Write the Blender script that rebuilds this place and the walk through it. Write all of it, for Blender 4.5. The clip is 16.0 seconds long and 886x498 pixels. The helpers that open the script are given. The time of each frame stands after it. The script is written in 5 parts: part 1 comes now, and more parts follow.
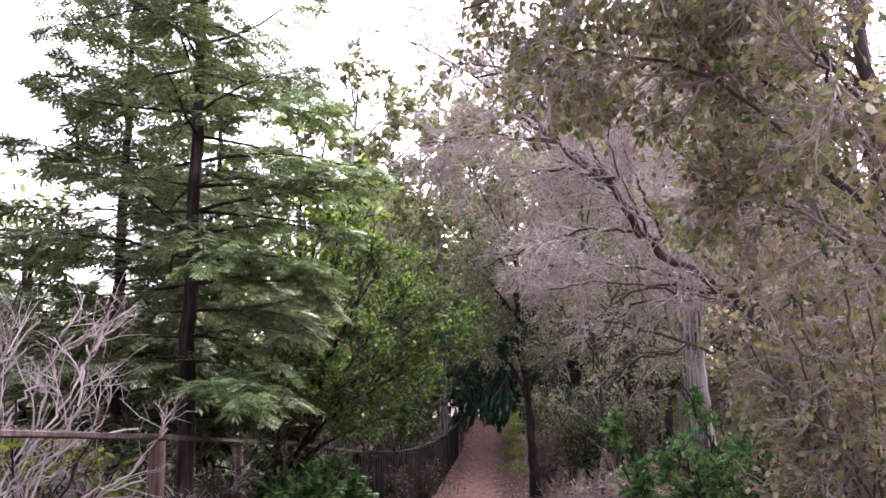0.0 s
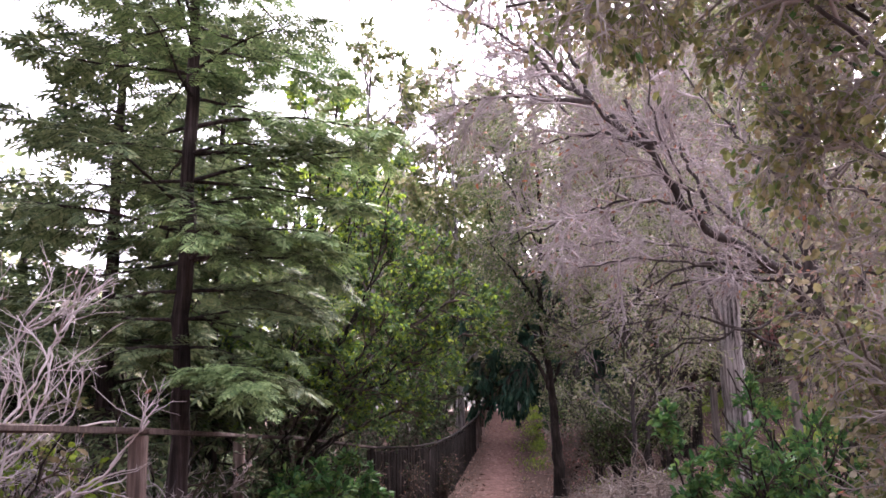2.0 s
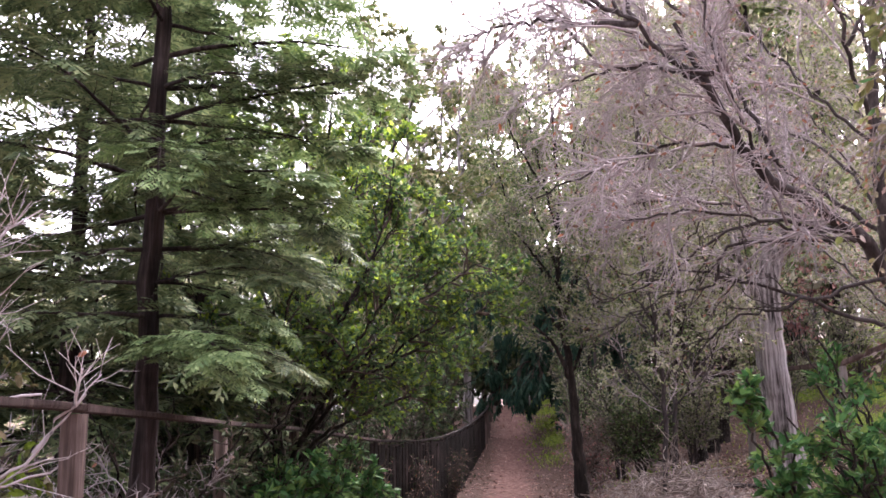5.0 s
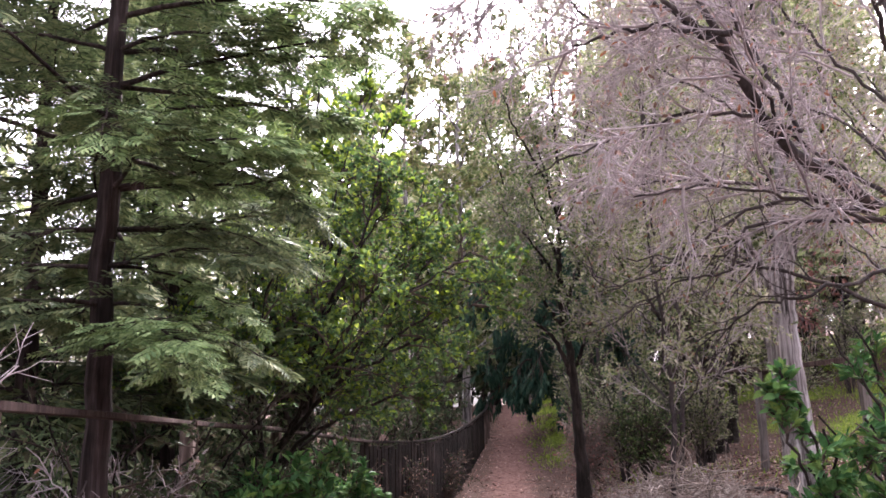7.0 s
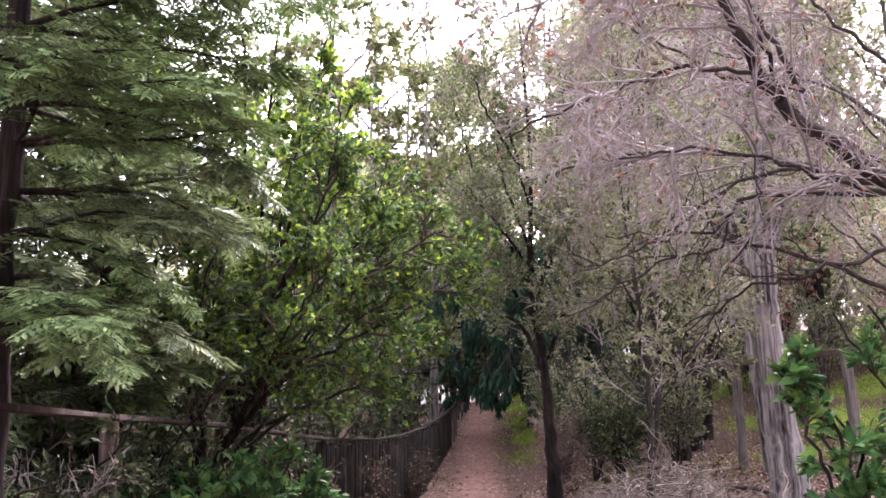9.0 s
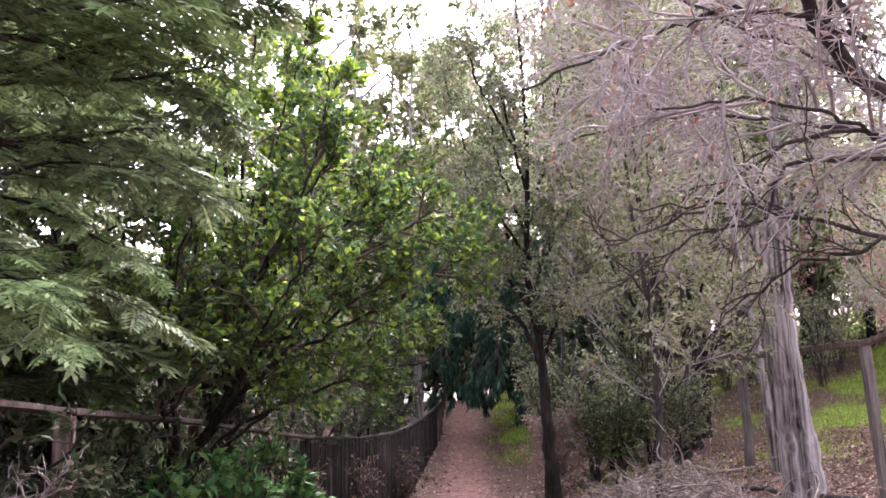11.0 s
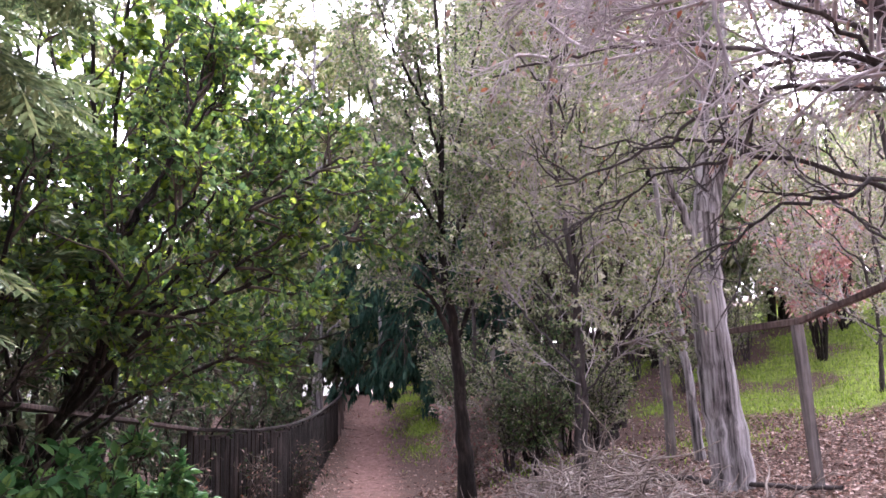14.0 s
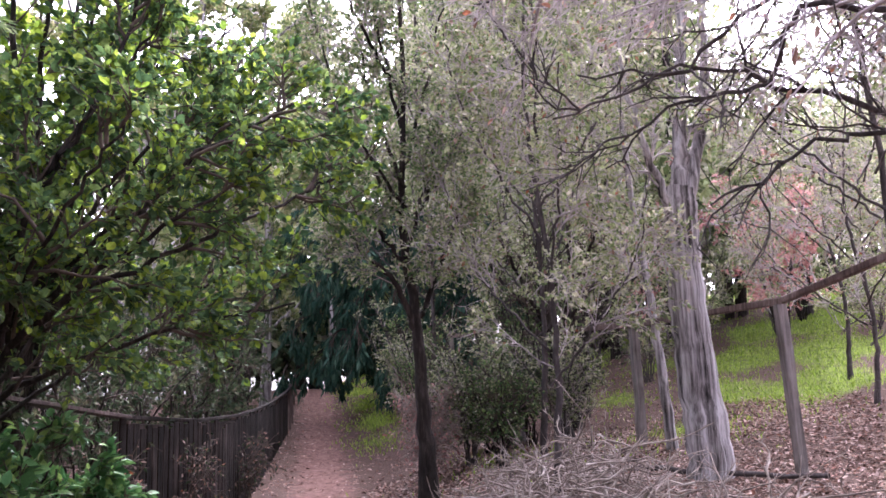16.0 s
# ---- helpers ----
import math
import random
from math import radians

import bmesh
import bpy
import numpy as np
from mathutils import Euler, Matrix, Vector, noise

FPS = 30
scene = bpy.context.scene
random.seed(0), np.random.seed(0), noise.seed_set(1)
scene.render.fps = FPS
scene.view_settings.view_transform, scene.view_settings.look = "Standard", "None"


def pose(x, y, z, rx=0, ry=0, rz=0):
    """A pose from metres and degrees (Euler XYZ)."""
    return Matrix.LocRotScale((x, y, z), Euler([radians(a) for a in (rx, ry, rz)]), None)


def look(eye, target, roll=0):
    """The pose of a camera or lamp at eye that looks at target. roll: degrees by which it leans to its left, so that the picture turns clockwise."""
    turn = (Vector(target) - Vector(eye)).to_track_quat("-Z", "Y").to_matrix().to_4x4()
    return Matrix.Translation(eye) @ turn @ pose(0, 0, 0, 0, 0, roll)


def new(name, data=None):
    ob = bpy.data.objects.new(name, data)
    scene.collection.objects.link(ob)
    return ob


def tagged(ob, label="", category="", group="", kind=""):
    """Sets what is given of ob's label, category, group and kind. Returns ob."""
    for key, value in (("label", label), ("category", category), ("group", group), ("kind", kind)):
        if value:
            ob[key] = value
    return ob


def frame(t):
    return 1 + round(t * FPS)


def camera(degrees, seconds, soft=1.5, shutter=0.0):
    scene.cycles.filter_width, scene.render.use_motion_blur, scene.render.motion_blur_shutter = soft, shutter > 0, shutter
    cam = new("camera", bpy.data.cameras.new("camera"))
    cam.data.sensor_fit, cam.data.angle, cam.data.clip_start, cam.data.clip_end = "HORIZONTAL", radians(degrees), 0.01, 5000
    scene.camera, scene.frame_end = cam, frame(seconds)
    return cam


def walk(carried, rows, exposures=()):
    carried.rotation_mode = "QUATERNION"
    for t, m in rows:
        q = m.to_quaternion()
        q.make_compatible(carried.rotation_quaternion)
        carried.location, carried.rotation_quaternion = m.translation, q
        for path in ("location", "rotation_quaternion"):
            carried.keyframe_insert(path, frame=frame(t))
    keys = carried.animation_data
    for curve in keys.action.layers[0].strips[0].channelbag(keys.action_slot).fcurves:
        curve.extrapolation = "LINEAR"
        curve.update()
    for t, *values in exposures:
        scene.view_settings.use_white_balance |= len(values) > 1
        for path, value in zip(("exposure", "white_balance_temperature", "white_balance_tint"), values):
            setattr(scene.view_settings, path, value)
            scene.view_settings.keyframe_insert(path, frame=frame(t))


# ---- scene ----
cam = camera(55.8, 16.0, 1.65)
METRES, EYE, TILT, LEAN, TURN = 7.5, 1.5, 11.0, 1.0, 0.0
SKY, SUN = 0.15, 1.4
EXPOSURES = [(0.0, 2.74, 6150, 29), (4.0, 2.8, 6250, 27.5), (9.0, 3.06, 6250, 26.5), (16.0, 3.25, 5800, 28)]
ROWS = [
    (0.0, 0.0, 0.0, 0.0, 0.0, 0.0, -0.0),
    (0.5, -0.0078, 0.0357, -0.0096, 0.25, -0.01, 0.05),
    (1.0, -0.01, 0.0664, -0.0154, 0.5, -0.1, 0.11),
    (1.5, -0.0101, 0.0992, -0.0268, 0.75, -0.27, 0.15),
    (2.0, -0.0112, 0.1385, -0.0312, 0.97, -0.36, 0.15),
    (2.5, -0.0158, 0.1633, -0.0415, 1.13, -0.42, 0.16),
    (3.0, -0.026, 0.1982, -0.0513, 1.21, -0.41, 0.13),
    (3.5, -0.0307, 0.2251, -0.0599, 1.16, -0.43, 0.13),
    (4.0, -0.033, 0.2596, -0.0716, 1.11, -0.43, 0.14),
    (6.5, -0.0258, 0.4147, -0.11, 1.24, -0.42, 0.36),
    (7.0, -0.0206, 0.4357, -0.1148, 1.21, -0.42, 0.34),
    (7.5, -0.0195, 0.4611, -0.124, 1.15, -0.4, 0.29),
    (8.0, -0.0166, 0.4863, -0.1281, 0.76, -0.44, 0.18),
    (8.5, -0.0141, 0.5166, -0.1372, -0.02, -0.49, 0.06),
    (9.0, -0.0102, 0.55, -0.1445, -0.81, -0.52, -0.06),
    (11.5, -0.0435, 0.6913, -0.1845, -2.82, -0.55, -0.37),
    (12.0, -0.0459, 0.7167, -0.1951, -3.62, -0.6, -0.51),
    (12.5, -0.0512, 0.748, -0.2043, -4.81, -0.59, -0.67),
    (13.0, -0.0511, 0.7731, -0.2107, -6.35, -0.63, -0.87),
    (13.5, -0.0467, 0.8043, -0.2233, -7.87, -0.64, -0.96),
    (14.0, -0.04, 0.8324, -0.2268, -9.05, -0.64, -1.07),
    (14.5, -0.0386, 0.8526, -0.2377, -9.95, -0.63, -1.18),
    (15.0, -0.0416, 0.8823, -0.2471, -10.8, -0.65, -1.31),
    (15.5, -0.0421, 0.9117, -0.2539, -11.66, -0.67, -1.43),
    (16.0, -0.0412, 0.9474, -0.2703, -12.46, -0.69, -1.52),
]
walk(cam, [(t, pose(0, 0, EYE, TILT, LEAN, TURN) @ pose(METRES * x, METRES * y, METRES * z, 90 + pitch, roll, yaw)) for t, x, y, z, yaw, pitch, roll in ROWS], EXPOSURES)

# ---- world, sun ----
world = bpy.data.worlds.new("overcast")
scene.world = world
world.use_nodes = True
wn, wl = world.node_tree.nodes, world.node_tree.links
sky = wn.new("ShaderNodeTexSky")
sky.sky_type, sky.sun_disc = "NISHITA", False
sky.sun_elevation, sky.sun_rotation = radians(48), radians(25)
sky.air_density, sky.dust_density, sky.ozone_density = 1.0, 6.0, 0.6
grey = wn.new("ShaderNodeHueSaturation")
grey.inputs["Saturation"].default_value = 0.22
wl.new(sky.outputs[0], grey.inputs["Color"])
wl.new(grey.outputs[0], wn["Background"].inputs["Color"])
wn["Background"].inputs["Strength"].default_value = SKY

sun_data = bpy.data.lights.new("sun", "SUN")
sun_data.energy, sun_data.angle, sun_data.color = SUN, radians(25), (1.0, 0.96, 0.92)
sun = new("sun", sun_data)
sun.matrix_world = look((0, 0, 30), (0 - 30 * math.sin(radians(25)) / math.tan(radians(48)), 0 - 30 * math.cos(radians(25)) / math.tan(radians(48)), 0))

rng = np.random.default_rng(7)


def reseed(at, k=0):
    global rng
    rng = np.random.default_rng(int(abs(at[0]) * 1000) * 31 + int(abs(at[1]) * 1000) * 7 + k)


# ---- materials ----
def nodes_of(name):
    m = bpy.data.materials.new(name)
    m.use_nodes = True
    return m, m.node_tree.nodes, m.node_tree.links, m.node_tree.nodes["Principled BSDF"]


def ramp_node(n, cols, interpolation="LINEAR"):
    r = n.new("ShaderNodeValToRGB")
    r.color_ramp.interpolation = interpolation
    while len(r.color_ramp.elements) < len(cols):
        r.color_ramp.elements.new(0.5)
    for i, c in enumerate(cols):
        e = r.color_ramp.elements[i]
        e.position, e.color = i / max(1, len(cols) - 1), (*c, 1)
    return r


def leaf_mat(name, cols, rough=0.45, through_light=0.35, single=False):
    """Leaves: each island takes its own tint, with blotches across it, and lets some light through."""
    m, n, l, p = nodes_of(name)
    r = ramp_node(n, cols)
    if single:
        g = n.new("ShaderNodeObjectInfo")
        l.new(g.outputs["Random"], r.inputs[0])
    else:
        g = n.new("ShaderNodeNewGeometry")
        l.new(g.outputs["Random Per Island"], r.inputs[0])
    tc = n.new("ShaderNodeTexCoord")
    nz = n.new("ShaderNodeTexNoise")
    nz.inputs["Scale"].default_value, nz.inputs["Detail"].default_value = 30, 3
    l.new(tc.outputs["Object"], nz.inputs["Vector"])
    v = n.new("ShaderNodeMapRange")
    v.inputs["From Min"].default_value, v.inputs["From Max"].default_value = 0.3, 0.7
    v.inputs["To Min"].default_value, v.inputs["To Max"].default_value = 0.7, 1.3
    l.new(nz.outputs["Fac"], v.inputs["Value"])
    hs = n.new("ShaderNodeHueSaturation")
    l.new(v.outputs[0], hs.inputs["Value"])
    l.new(r.outputs[0], hs.inputs["Color"])
    l.new(hs.outputs[0], p.inputs["Base Color"])
    p.inputs["Roughness"].default_value = rough + 0.1
    p.inputs["Specular IOR Level"].default_value = 0.1
    t = n.new("ShaderNodeBsdfTranslucent")
    l.new(hs.outputs[0], t.inputs["Color"])
    mx = n.new("ShaderNodeMixShader")
    mx.inputs[0].default_value = through_light
    l.new(p.outputs[0], mx.inputs[1])
    l.new(t.outputs[0], mx.inputs[2])
    l.new(mx.outputs[0], n["Material Output"].inputs["Surface"])
    return m


def bark_mat(name, cols, scale=14, stretch=0.15, bump=0.6, rough=0.9, each=False, lo=0.34, hi=0.72, blotch=0.45):
    """Bark or weathered wood: grain drawn out along z, blotches at a larger scale, relief."""
    m, n, l, p = nodes_of(name)
    tc = n.new("ShaderNodeTexCoord")
    mp = n.new("ShaderNodeMapping")
    mp.inputs["Scale"].default_value = (1, 1, stretch)
    l.new(tc.outputs["Object"], mp.inputs["Vector"])
    a = n.new("ShaderNodeTexNoise")
    a.inputs["Scale"].default_value, a.inputs["Detail"].default_value, a.inputs["Roughness"].default_value = scale, 6, 0.65
    l.new(mp.outputs[0], a.inputs["Vector"])
    b = n.new("ShaderNodeTexNoise")
    b.inputs["Scale"].default_value, b.inputs["Detail"].default_value = 2.2, 3
    l.new(tc.outputs["Object"], b.inputs["Vector"])
    mid = n.new("ShaderNodeMath")
    mid.operation = "MULTIPLY_ADD"
    mid.inputs[1].default_value = blotch
    l.new(b.outputs["Fac"], mid.inputs[0])
    sc = n.new("ShaderNodeMath")
    sc.operation = "MULTIPLY"
    sc.inputs[1].default_value = 0.6
    l.new(a.outputs["Fac"], sc.inputs[0])
    l.new(sc.outputs[0], mid.inputs[2])
    st = n.new("ShaderNodeMapRange")
    st.inputs["From Min"].default_value, st.inputs["From Max"].default_value = lo, hi
    l.new(mid.outputs[0], st.inputs["Value"])
    r = ramp_node(n, cols)
    l.new(st.outputs[0], r.inputs[0])
    l.new(r.outputs[0], p.inputs["Base Color"])
    if each:
        info, vary, hue = n.new("ShaderNodeObjectInfo"), n.new("ShaderNodeMapRange"), n.new("ShaderNodeHueSaturation")
        vary.inputs["To Min"].default_value, vary.inputs["To Max"].default_value = 0.6, 1.5
        l.new(info.outputs["Random"], vary.inputs["Value"])
        l.new(vary.outputs[0], hue.inputs["Value"])
        l.new(r.outputs[0], hue.inputs["Color"])
        l.new(hue.outputs[0], p.inputs["Base Color"])
    bp = n.new("ShaderNodeBump")
    bp.inputs["Strength"].default_value, bp.inputs["Distance"].default_value = bump, 0.02
    l.new(a.outputs["Fac"], bp.inputs["Height"])
    l.new(bp.outputs[0], p.inputs["Normal"])
    p.inputs["Roughness"].default_value = rough
    p.inputs["Specular IOR Level"].default_value = 0.12
    return m


def ground_mat():
    m, n, l, p = nodes_of("trail_ground")
    tc = n.new("ShaderNodeTexCoord")
    cov = n.new("ShaderNodeVertexColor")
    cov.layer_name = "cover"
    sep = n.new("ShaderNodeSeparateColor")
    l.new(cov.outputs["Color"], sep.inputs[0])

    def noise_ramp(scale, detail, cols, lo=0.3, hi=0.7):
        a = n.new("ShaderNodeTexNoise")
        a.inputs["Scale"].default_value, a.inputs["Detail"].default_value, a.inputs["Roughness"].default_value = scale, detail, 0.7
        l.new(tc.outputs["Object"], a.inputs["Vector"])
        s = n.new("ShaderNodeMapRange")
        s.inputs["From Min"].default_value, s.inputs["From Max"].default_value = lo, hi
        l.new(a.outputs["Fac"], s.inputs["Value"])
        r = ramp_node(n, cols)
        l.new(s.outputs[0], r.inputs[0])
        return a, r

    _, dirt = noise_ramp(9, 8, [(0.065, 0.034, 0.028), (0.16, 0.089, 0.074), (0.29, 0.175, 0.148)])
    fine, litter = noise_ramp(45, 8, [(0.022, 0.014, 0.011), (0.085, 0.053, 0.042), (0.17, 0.112, 0.09)])
    _, grass = noise_ramp(12, 6, [(0.07, 0.058, 0.028), (0.13, 0.175, 0.028), (0.25, 0.33, 0.045)])
    mask = n.new("ShaderNodeTexNoise")
    mask.inputs["Scale"].default_value, mask.inputs["Detail"].default_value = 5, 6
    l.new(tc.outputs["Object"], mask.inputs["Vector"])

    def sharpened(channel):
        a = n.new("ShaderNodeMath")
        a.operation = "ADD"
        l.new(sep.outputs[channel], a.inputs[0])
        l.new(mask.outputs["Fac"], a.inputs[1])
        s = n.new("ShaderNodeMapRange")
        s.inputs["From Min"].default_value, s.inputs["From Max"].default_value = 0.85, 1.15
        l.new(a.outputs[0], s.inputs["Value"])
        return s

    m1, m2 = n.new("ShaderNodeMixRGB"), n.new("ShaderNodeMixRGB")
    l.new(sharpened("Red").outputs[0], m1.inputs[0])
    l.new(litter.outputs[0], m1.inputs[1])
    l.new(dirt.outputs[0], m1.inputs[2])
    l.new(sharpened("Green").outputs[0], m2.inputs[0])
    l.new(m1.outputs[0], m2.inputs[1])
    l.new(grass.outputs[0], m2.inputs[2])
    l.new(m2.outputs[0], p.inputs["Base Color"])
    p.inputs["Roughness"].default_value = 0.95
    p.inputs["Specular IOR Level"].default_value = 0.12
    bp = n.new("ShaderNodeBump")
    bp.inputs["Strength"].default_value, bp.inputs["Distance"].default_value = 0.7, 0.03
    l.new(fine.outputs["Fac"], bp.inputs["Height"])
    l.new(bp.outputs[0], p.inputs["Normal"])
    return m


GROUND = ground_mat()
REDWOOD_BARK = bark_mat("redwood_bark", [(0.005, 0.004, 0.003), (0.018, 0.013, 0.012), (0.045, 0.033, 0.031), (0.115, 0.088, 0.086)], 24, 0.05, 1.0)
DARK_BARK = bark_mat("dark_bark", [(0.006, 0.005, 0.004), (0.022, 0.017, 0.015), (0.075, 0.06, 0.053)], 22, 0.2, 1.0)
GREY_BARK = bark_mat("grey_smooth_bark", [(0.015, 0.013, 0.012), (0.12, 0.105, 0.102), (0.27, 0.245, 0.243), (0.42, 0.385, 0.385)], 13, 0.045, 1.0, 0.85, False, 0.27, 0.44, 0.12)
DEAD_BARK = bark_mat("grey_brown_bark", [(0.018, 0.015, 0.014), (0.055, 0.045, 0.043), (0.125, 0.105, 0.102)], 20, 0.3)
TWIG_GREY = bark_mat("twig_grey", [(0.165, 0.138, 0.14), (0.35, 0.298, 0.3), (0.56, 0.495, 0.5)], 8, 1, 0.2)
# browner, darker copy of the grey twigs: canopy shade put into the colour
TWIG_SHADED_BROWN = bark_mat("twig_shaded_brown", [(0.11, 0.092, 0.085), (0.245, 0.208, 0.195), (0.42, 0.365, 0.345)], 8, 1, 0.2)
TWIG_DARK = bark_mat("twig_dark", [(0.03, 0.022, 0.018), (0.075, 0.056, 0.046), (0.15, 0.115, 0.095)], 8, 1, 0.2)
TWIG_PALE = bark_mat("twig_pale", [(0.28, 0.235, 0.23), (0.46, 0.40, 0.395), (0.62, 0.56, 0.55)], 8, 0.5, 0.3)
STRAW = bark_mat("dead_straw", [(0.05, 0.038, 0.033), (0.25, 0.2, 0.172), (0.58, 0.51, 0.455)], 8, 1, 0.2)
POST_WOOD = bark_mat("weathered_fence_wood", [(0.03, 0.021, 0.017), (0.11, 0.079, 0.069), (0.27, 0.205, 0.185)], 26, 0.06, 0.7)
# dark board wood, its colour lowered further for the foliage's shade
SHADED_BOARD_WOOD = bark_mat("shaded_board_wood", [(0.004, 0.003, 0.0025), (0.016, 0.012, 0.0105), (0.05, 0.038, 0.034)], 20, 0.08, 0.8, 0.95, True)
# post wood in a darker copy: foliage shade on the rails, put into colour
SHADED_RAIL_WOOD = bark_mat("shaded_rail_wood", [(0.016, 0.011, 0.009), (0.05, 0.036, 0.032), (0.13, 0.096, 0.087)], 26, 0.06, 0.7)
POST_GREY = bark_mat("grey_post_wood", [(0.05, 0.042, 0.039), (0.13, 0.112, 0.104), (0.23, 0.2, 0.19)], 24, 0.06, 0.9, 0.9, False, 0.34, 0.62)
WIRE = bark_mat("rusty_wire", [(0.05, 0.045, 0.04), (0.12, 0.105, 0.095), (0.2, 0.18, 0.165)], 30, 1, 0.2, 0.6)

REDWOOD_LEAF = leaf_mat("redwood_needles", [(0.05, 0.078, 0.039), (0.1, 0.138, 0.066), (0.152, 0.192, 0.09), (0.21, 0.235, 0.115)], 0.5, 0.22)
REDWOOD_TIP = leaf_mat("redwood_new_needles", [(0.105, 0.17, 0.07), (0.19, 0.275, 0.11), (0.31, 0.4, 0.18)], 0.45, 0.22)
OAK_LEAF = leaf_mat("oak_leaves", [(0.032, 0.064, 0.03), (0.06, 0.112, 0.044), (0.1, 0.17, 0.058), (0.2, 0.28, 0.085)], 0.42, 0.3)
LIME_LEAF = leaf_mat("lime_green_leaves", [(0.1, 0.17, 0.024), (0.19, 0.275, 0.034), (0.31, 0.385, 0.058)], 0.42, 0.45)
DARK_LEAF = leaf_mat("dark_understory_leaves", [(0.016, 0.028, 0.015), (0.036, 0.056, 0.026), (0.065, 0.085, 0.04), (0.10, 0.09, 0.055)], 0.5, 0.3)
BUSH_LEAF = leaf_mat("fresh_green_leaves", [(0.03, 0.085, 0.028), (0.055, 0.14, 0.045), (0.10, 0.20, 0.06), (0.16, 0.24, 0.06)], 0.33, 0.3)
BUSH_LEAF_ONE = leaf_mat("fresh_green_single_leaf", [(0.03, 0.085, 0.028), (0.055, 0.14, 0.045), (0.10, 0.20, 0.06), (0.16, 0.24, 0.06)], 0.33, 0.3, True)
HANG_LEAF = leaf_mat("hanging_dark_leaves", [(0.011, 0.034, 0.022), (0.024, 0.06, 0.04), (0.055, 0.1, 0.066)], 0.5, 0.2)
EUCA_LEAF = leaf_mat("pale_grove_leaves", [(0.06, 0.085, 0.035), (0.12, 0.15, 0.055), (0.2, 0.215, 0.09), (0.28, 0.25, 0.14)], 0.5, 0.4)
# olive tones lowered to carry the canopy's shade on the near trees
OLIVE_LEAF = leaf_mat("olive_yellowing_leaves", [(0.07, 0.088, 0.036), (0.125, 0.145, 0.052), (0.19, 0.195, 0.075), (0.24, 0.19, 0.105), (0.36, 0.33, 0.25)], 0.5, 0.4)
DRY_LEAF = leaf_mat("dry_leaves", [(0.13, 0.075, 0.055), (0.23, 0.14, 0.11), (0.36, 0.26, 0.23), (0.28, 0.1, 0.045), (0.52, 0.43, 0.39)], 0.6, 0.25)
SMALL_LEAF = leaf_mat("small_grey_green_leaves", [(0.078, 0.104, 0.048), (0.155, 0.2, 0.082), (0.26, 0.3, 0.135), (0.38, 0.375, 0.225), (0.52, 0.475, 0.39)], 0.5, 0.4)
RED_LEAF = leaf_mat("reddish_shrub_leaves", [(0.28, 0.12, 0.11), (0.48, 0.23, 0.21), (0.64, 0.38, 0.35)], 0.6, 0.35)
GRASS_BLADE = leaf_mat("grass_blades", [(0.11, 0.17, 0.026), (0.22, 0.33, 0.042), (0.37, 0.48, 0.085)], 0.5, 0.4)
LITTER_LEAF = leaf_mat("fallen_leaves", [(0.045, 0.028, 0.021), (0.15, 0.092, 0.07), (0.29, 0.19, 0.155), (0.52, 0.4, 0.35), (0.25, 0.105, 0.068)], 0.7, 0.1)


# ---- shape tools ----
def part(name, mesh, material, parent=None, label=""):
    """Links a mesh or bmesh as one object under a thing or a part."""
    if isinstance(mesh, bmesh.types.BMesh):
        me = bpy.data.meshes.new(name)
        mesh.to_mesh(me)
        mesh.free()
        mesh = me
    if not mesh.materials:
        mesh.materials.append(material)
    ob = new(name, mesh)
    ob.parent = parent
    return tagged(ob, label) if label else ob


def thing(name, at, label, category, group="", kind=""):
    ob = new(name)
    ob.location = at
    return tagged(ob, label, category, group, kind)


def mesh_of(name, verts, faces, smooth=False):
    """A mesh from arrays: faces is (n, 3) or (n, 4)."""
    me = bpy.data.meshes.new(name)
    verts, faces = np.asarray(verts, np.float32).reshape(-1, 3), np.asarray(faces, np.int32)
    k = faces.shape[1]
    me.vertices.add(len(verts))
    me.vertices.foreach_set("co", verts.ravel())
    me.loops.add(faces.size)
    me.loops.foreach_set("vertex_index", faces.ravel())
    me.polygons.add(len(faces))
    me.polygons.foreach_set("loop_start", np.arange(0, faces.size, k, dtype=np.int32))
    me.polygons.foreach_set("loop_total", np.full(len(faces), k, np.int32))
    me.polygons.foreach_set("use_smooth", np.full(len(faces), smooth, bool))
    me.update(calc_edges=True)
    return me


def unit(v):
    return v / np.maximum(np.linalg.norm(v, axis=-1, keepdims=True), 1e-9)


def tube_arrays(P, R, sides):
    """Tapered tubes along the lines P (k, n, 3) with radii R (k, n)."""
    k, n, _ = P.shape
    T = np.gradient(P, axis=1)
    T = unit(T)
    ref = np.where(np.abs(T[..., 2:3]) < 0.9, np.array([0, 0, 1.0]), np.array([1.0, 0, 0]))
    A = unit(np.cross(T, ref))
    B = np.cross(T, A)
    ang = np.arange(sides) * 2 * np.pi / sides
    V = P[:, :, None] + R[:, :, None, None] * (A[:, :, None] * np.cos(ang)[:, None] + B[:, :, None] * np.sin(ang)[:, None])
    i = np.arange(k * n * sides).reshape(k, n, sides)
    a, b = i[:, :-1], i[:, 1:]
    F = np.stack([a, np.roll(a, -1, 2), np.roll(b, -1, 2), b], -1).reshape(-1, 4)
    return V.reshape(-1, 3), F


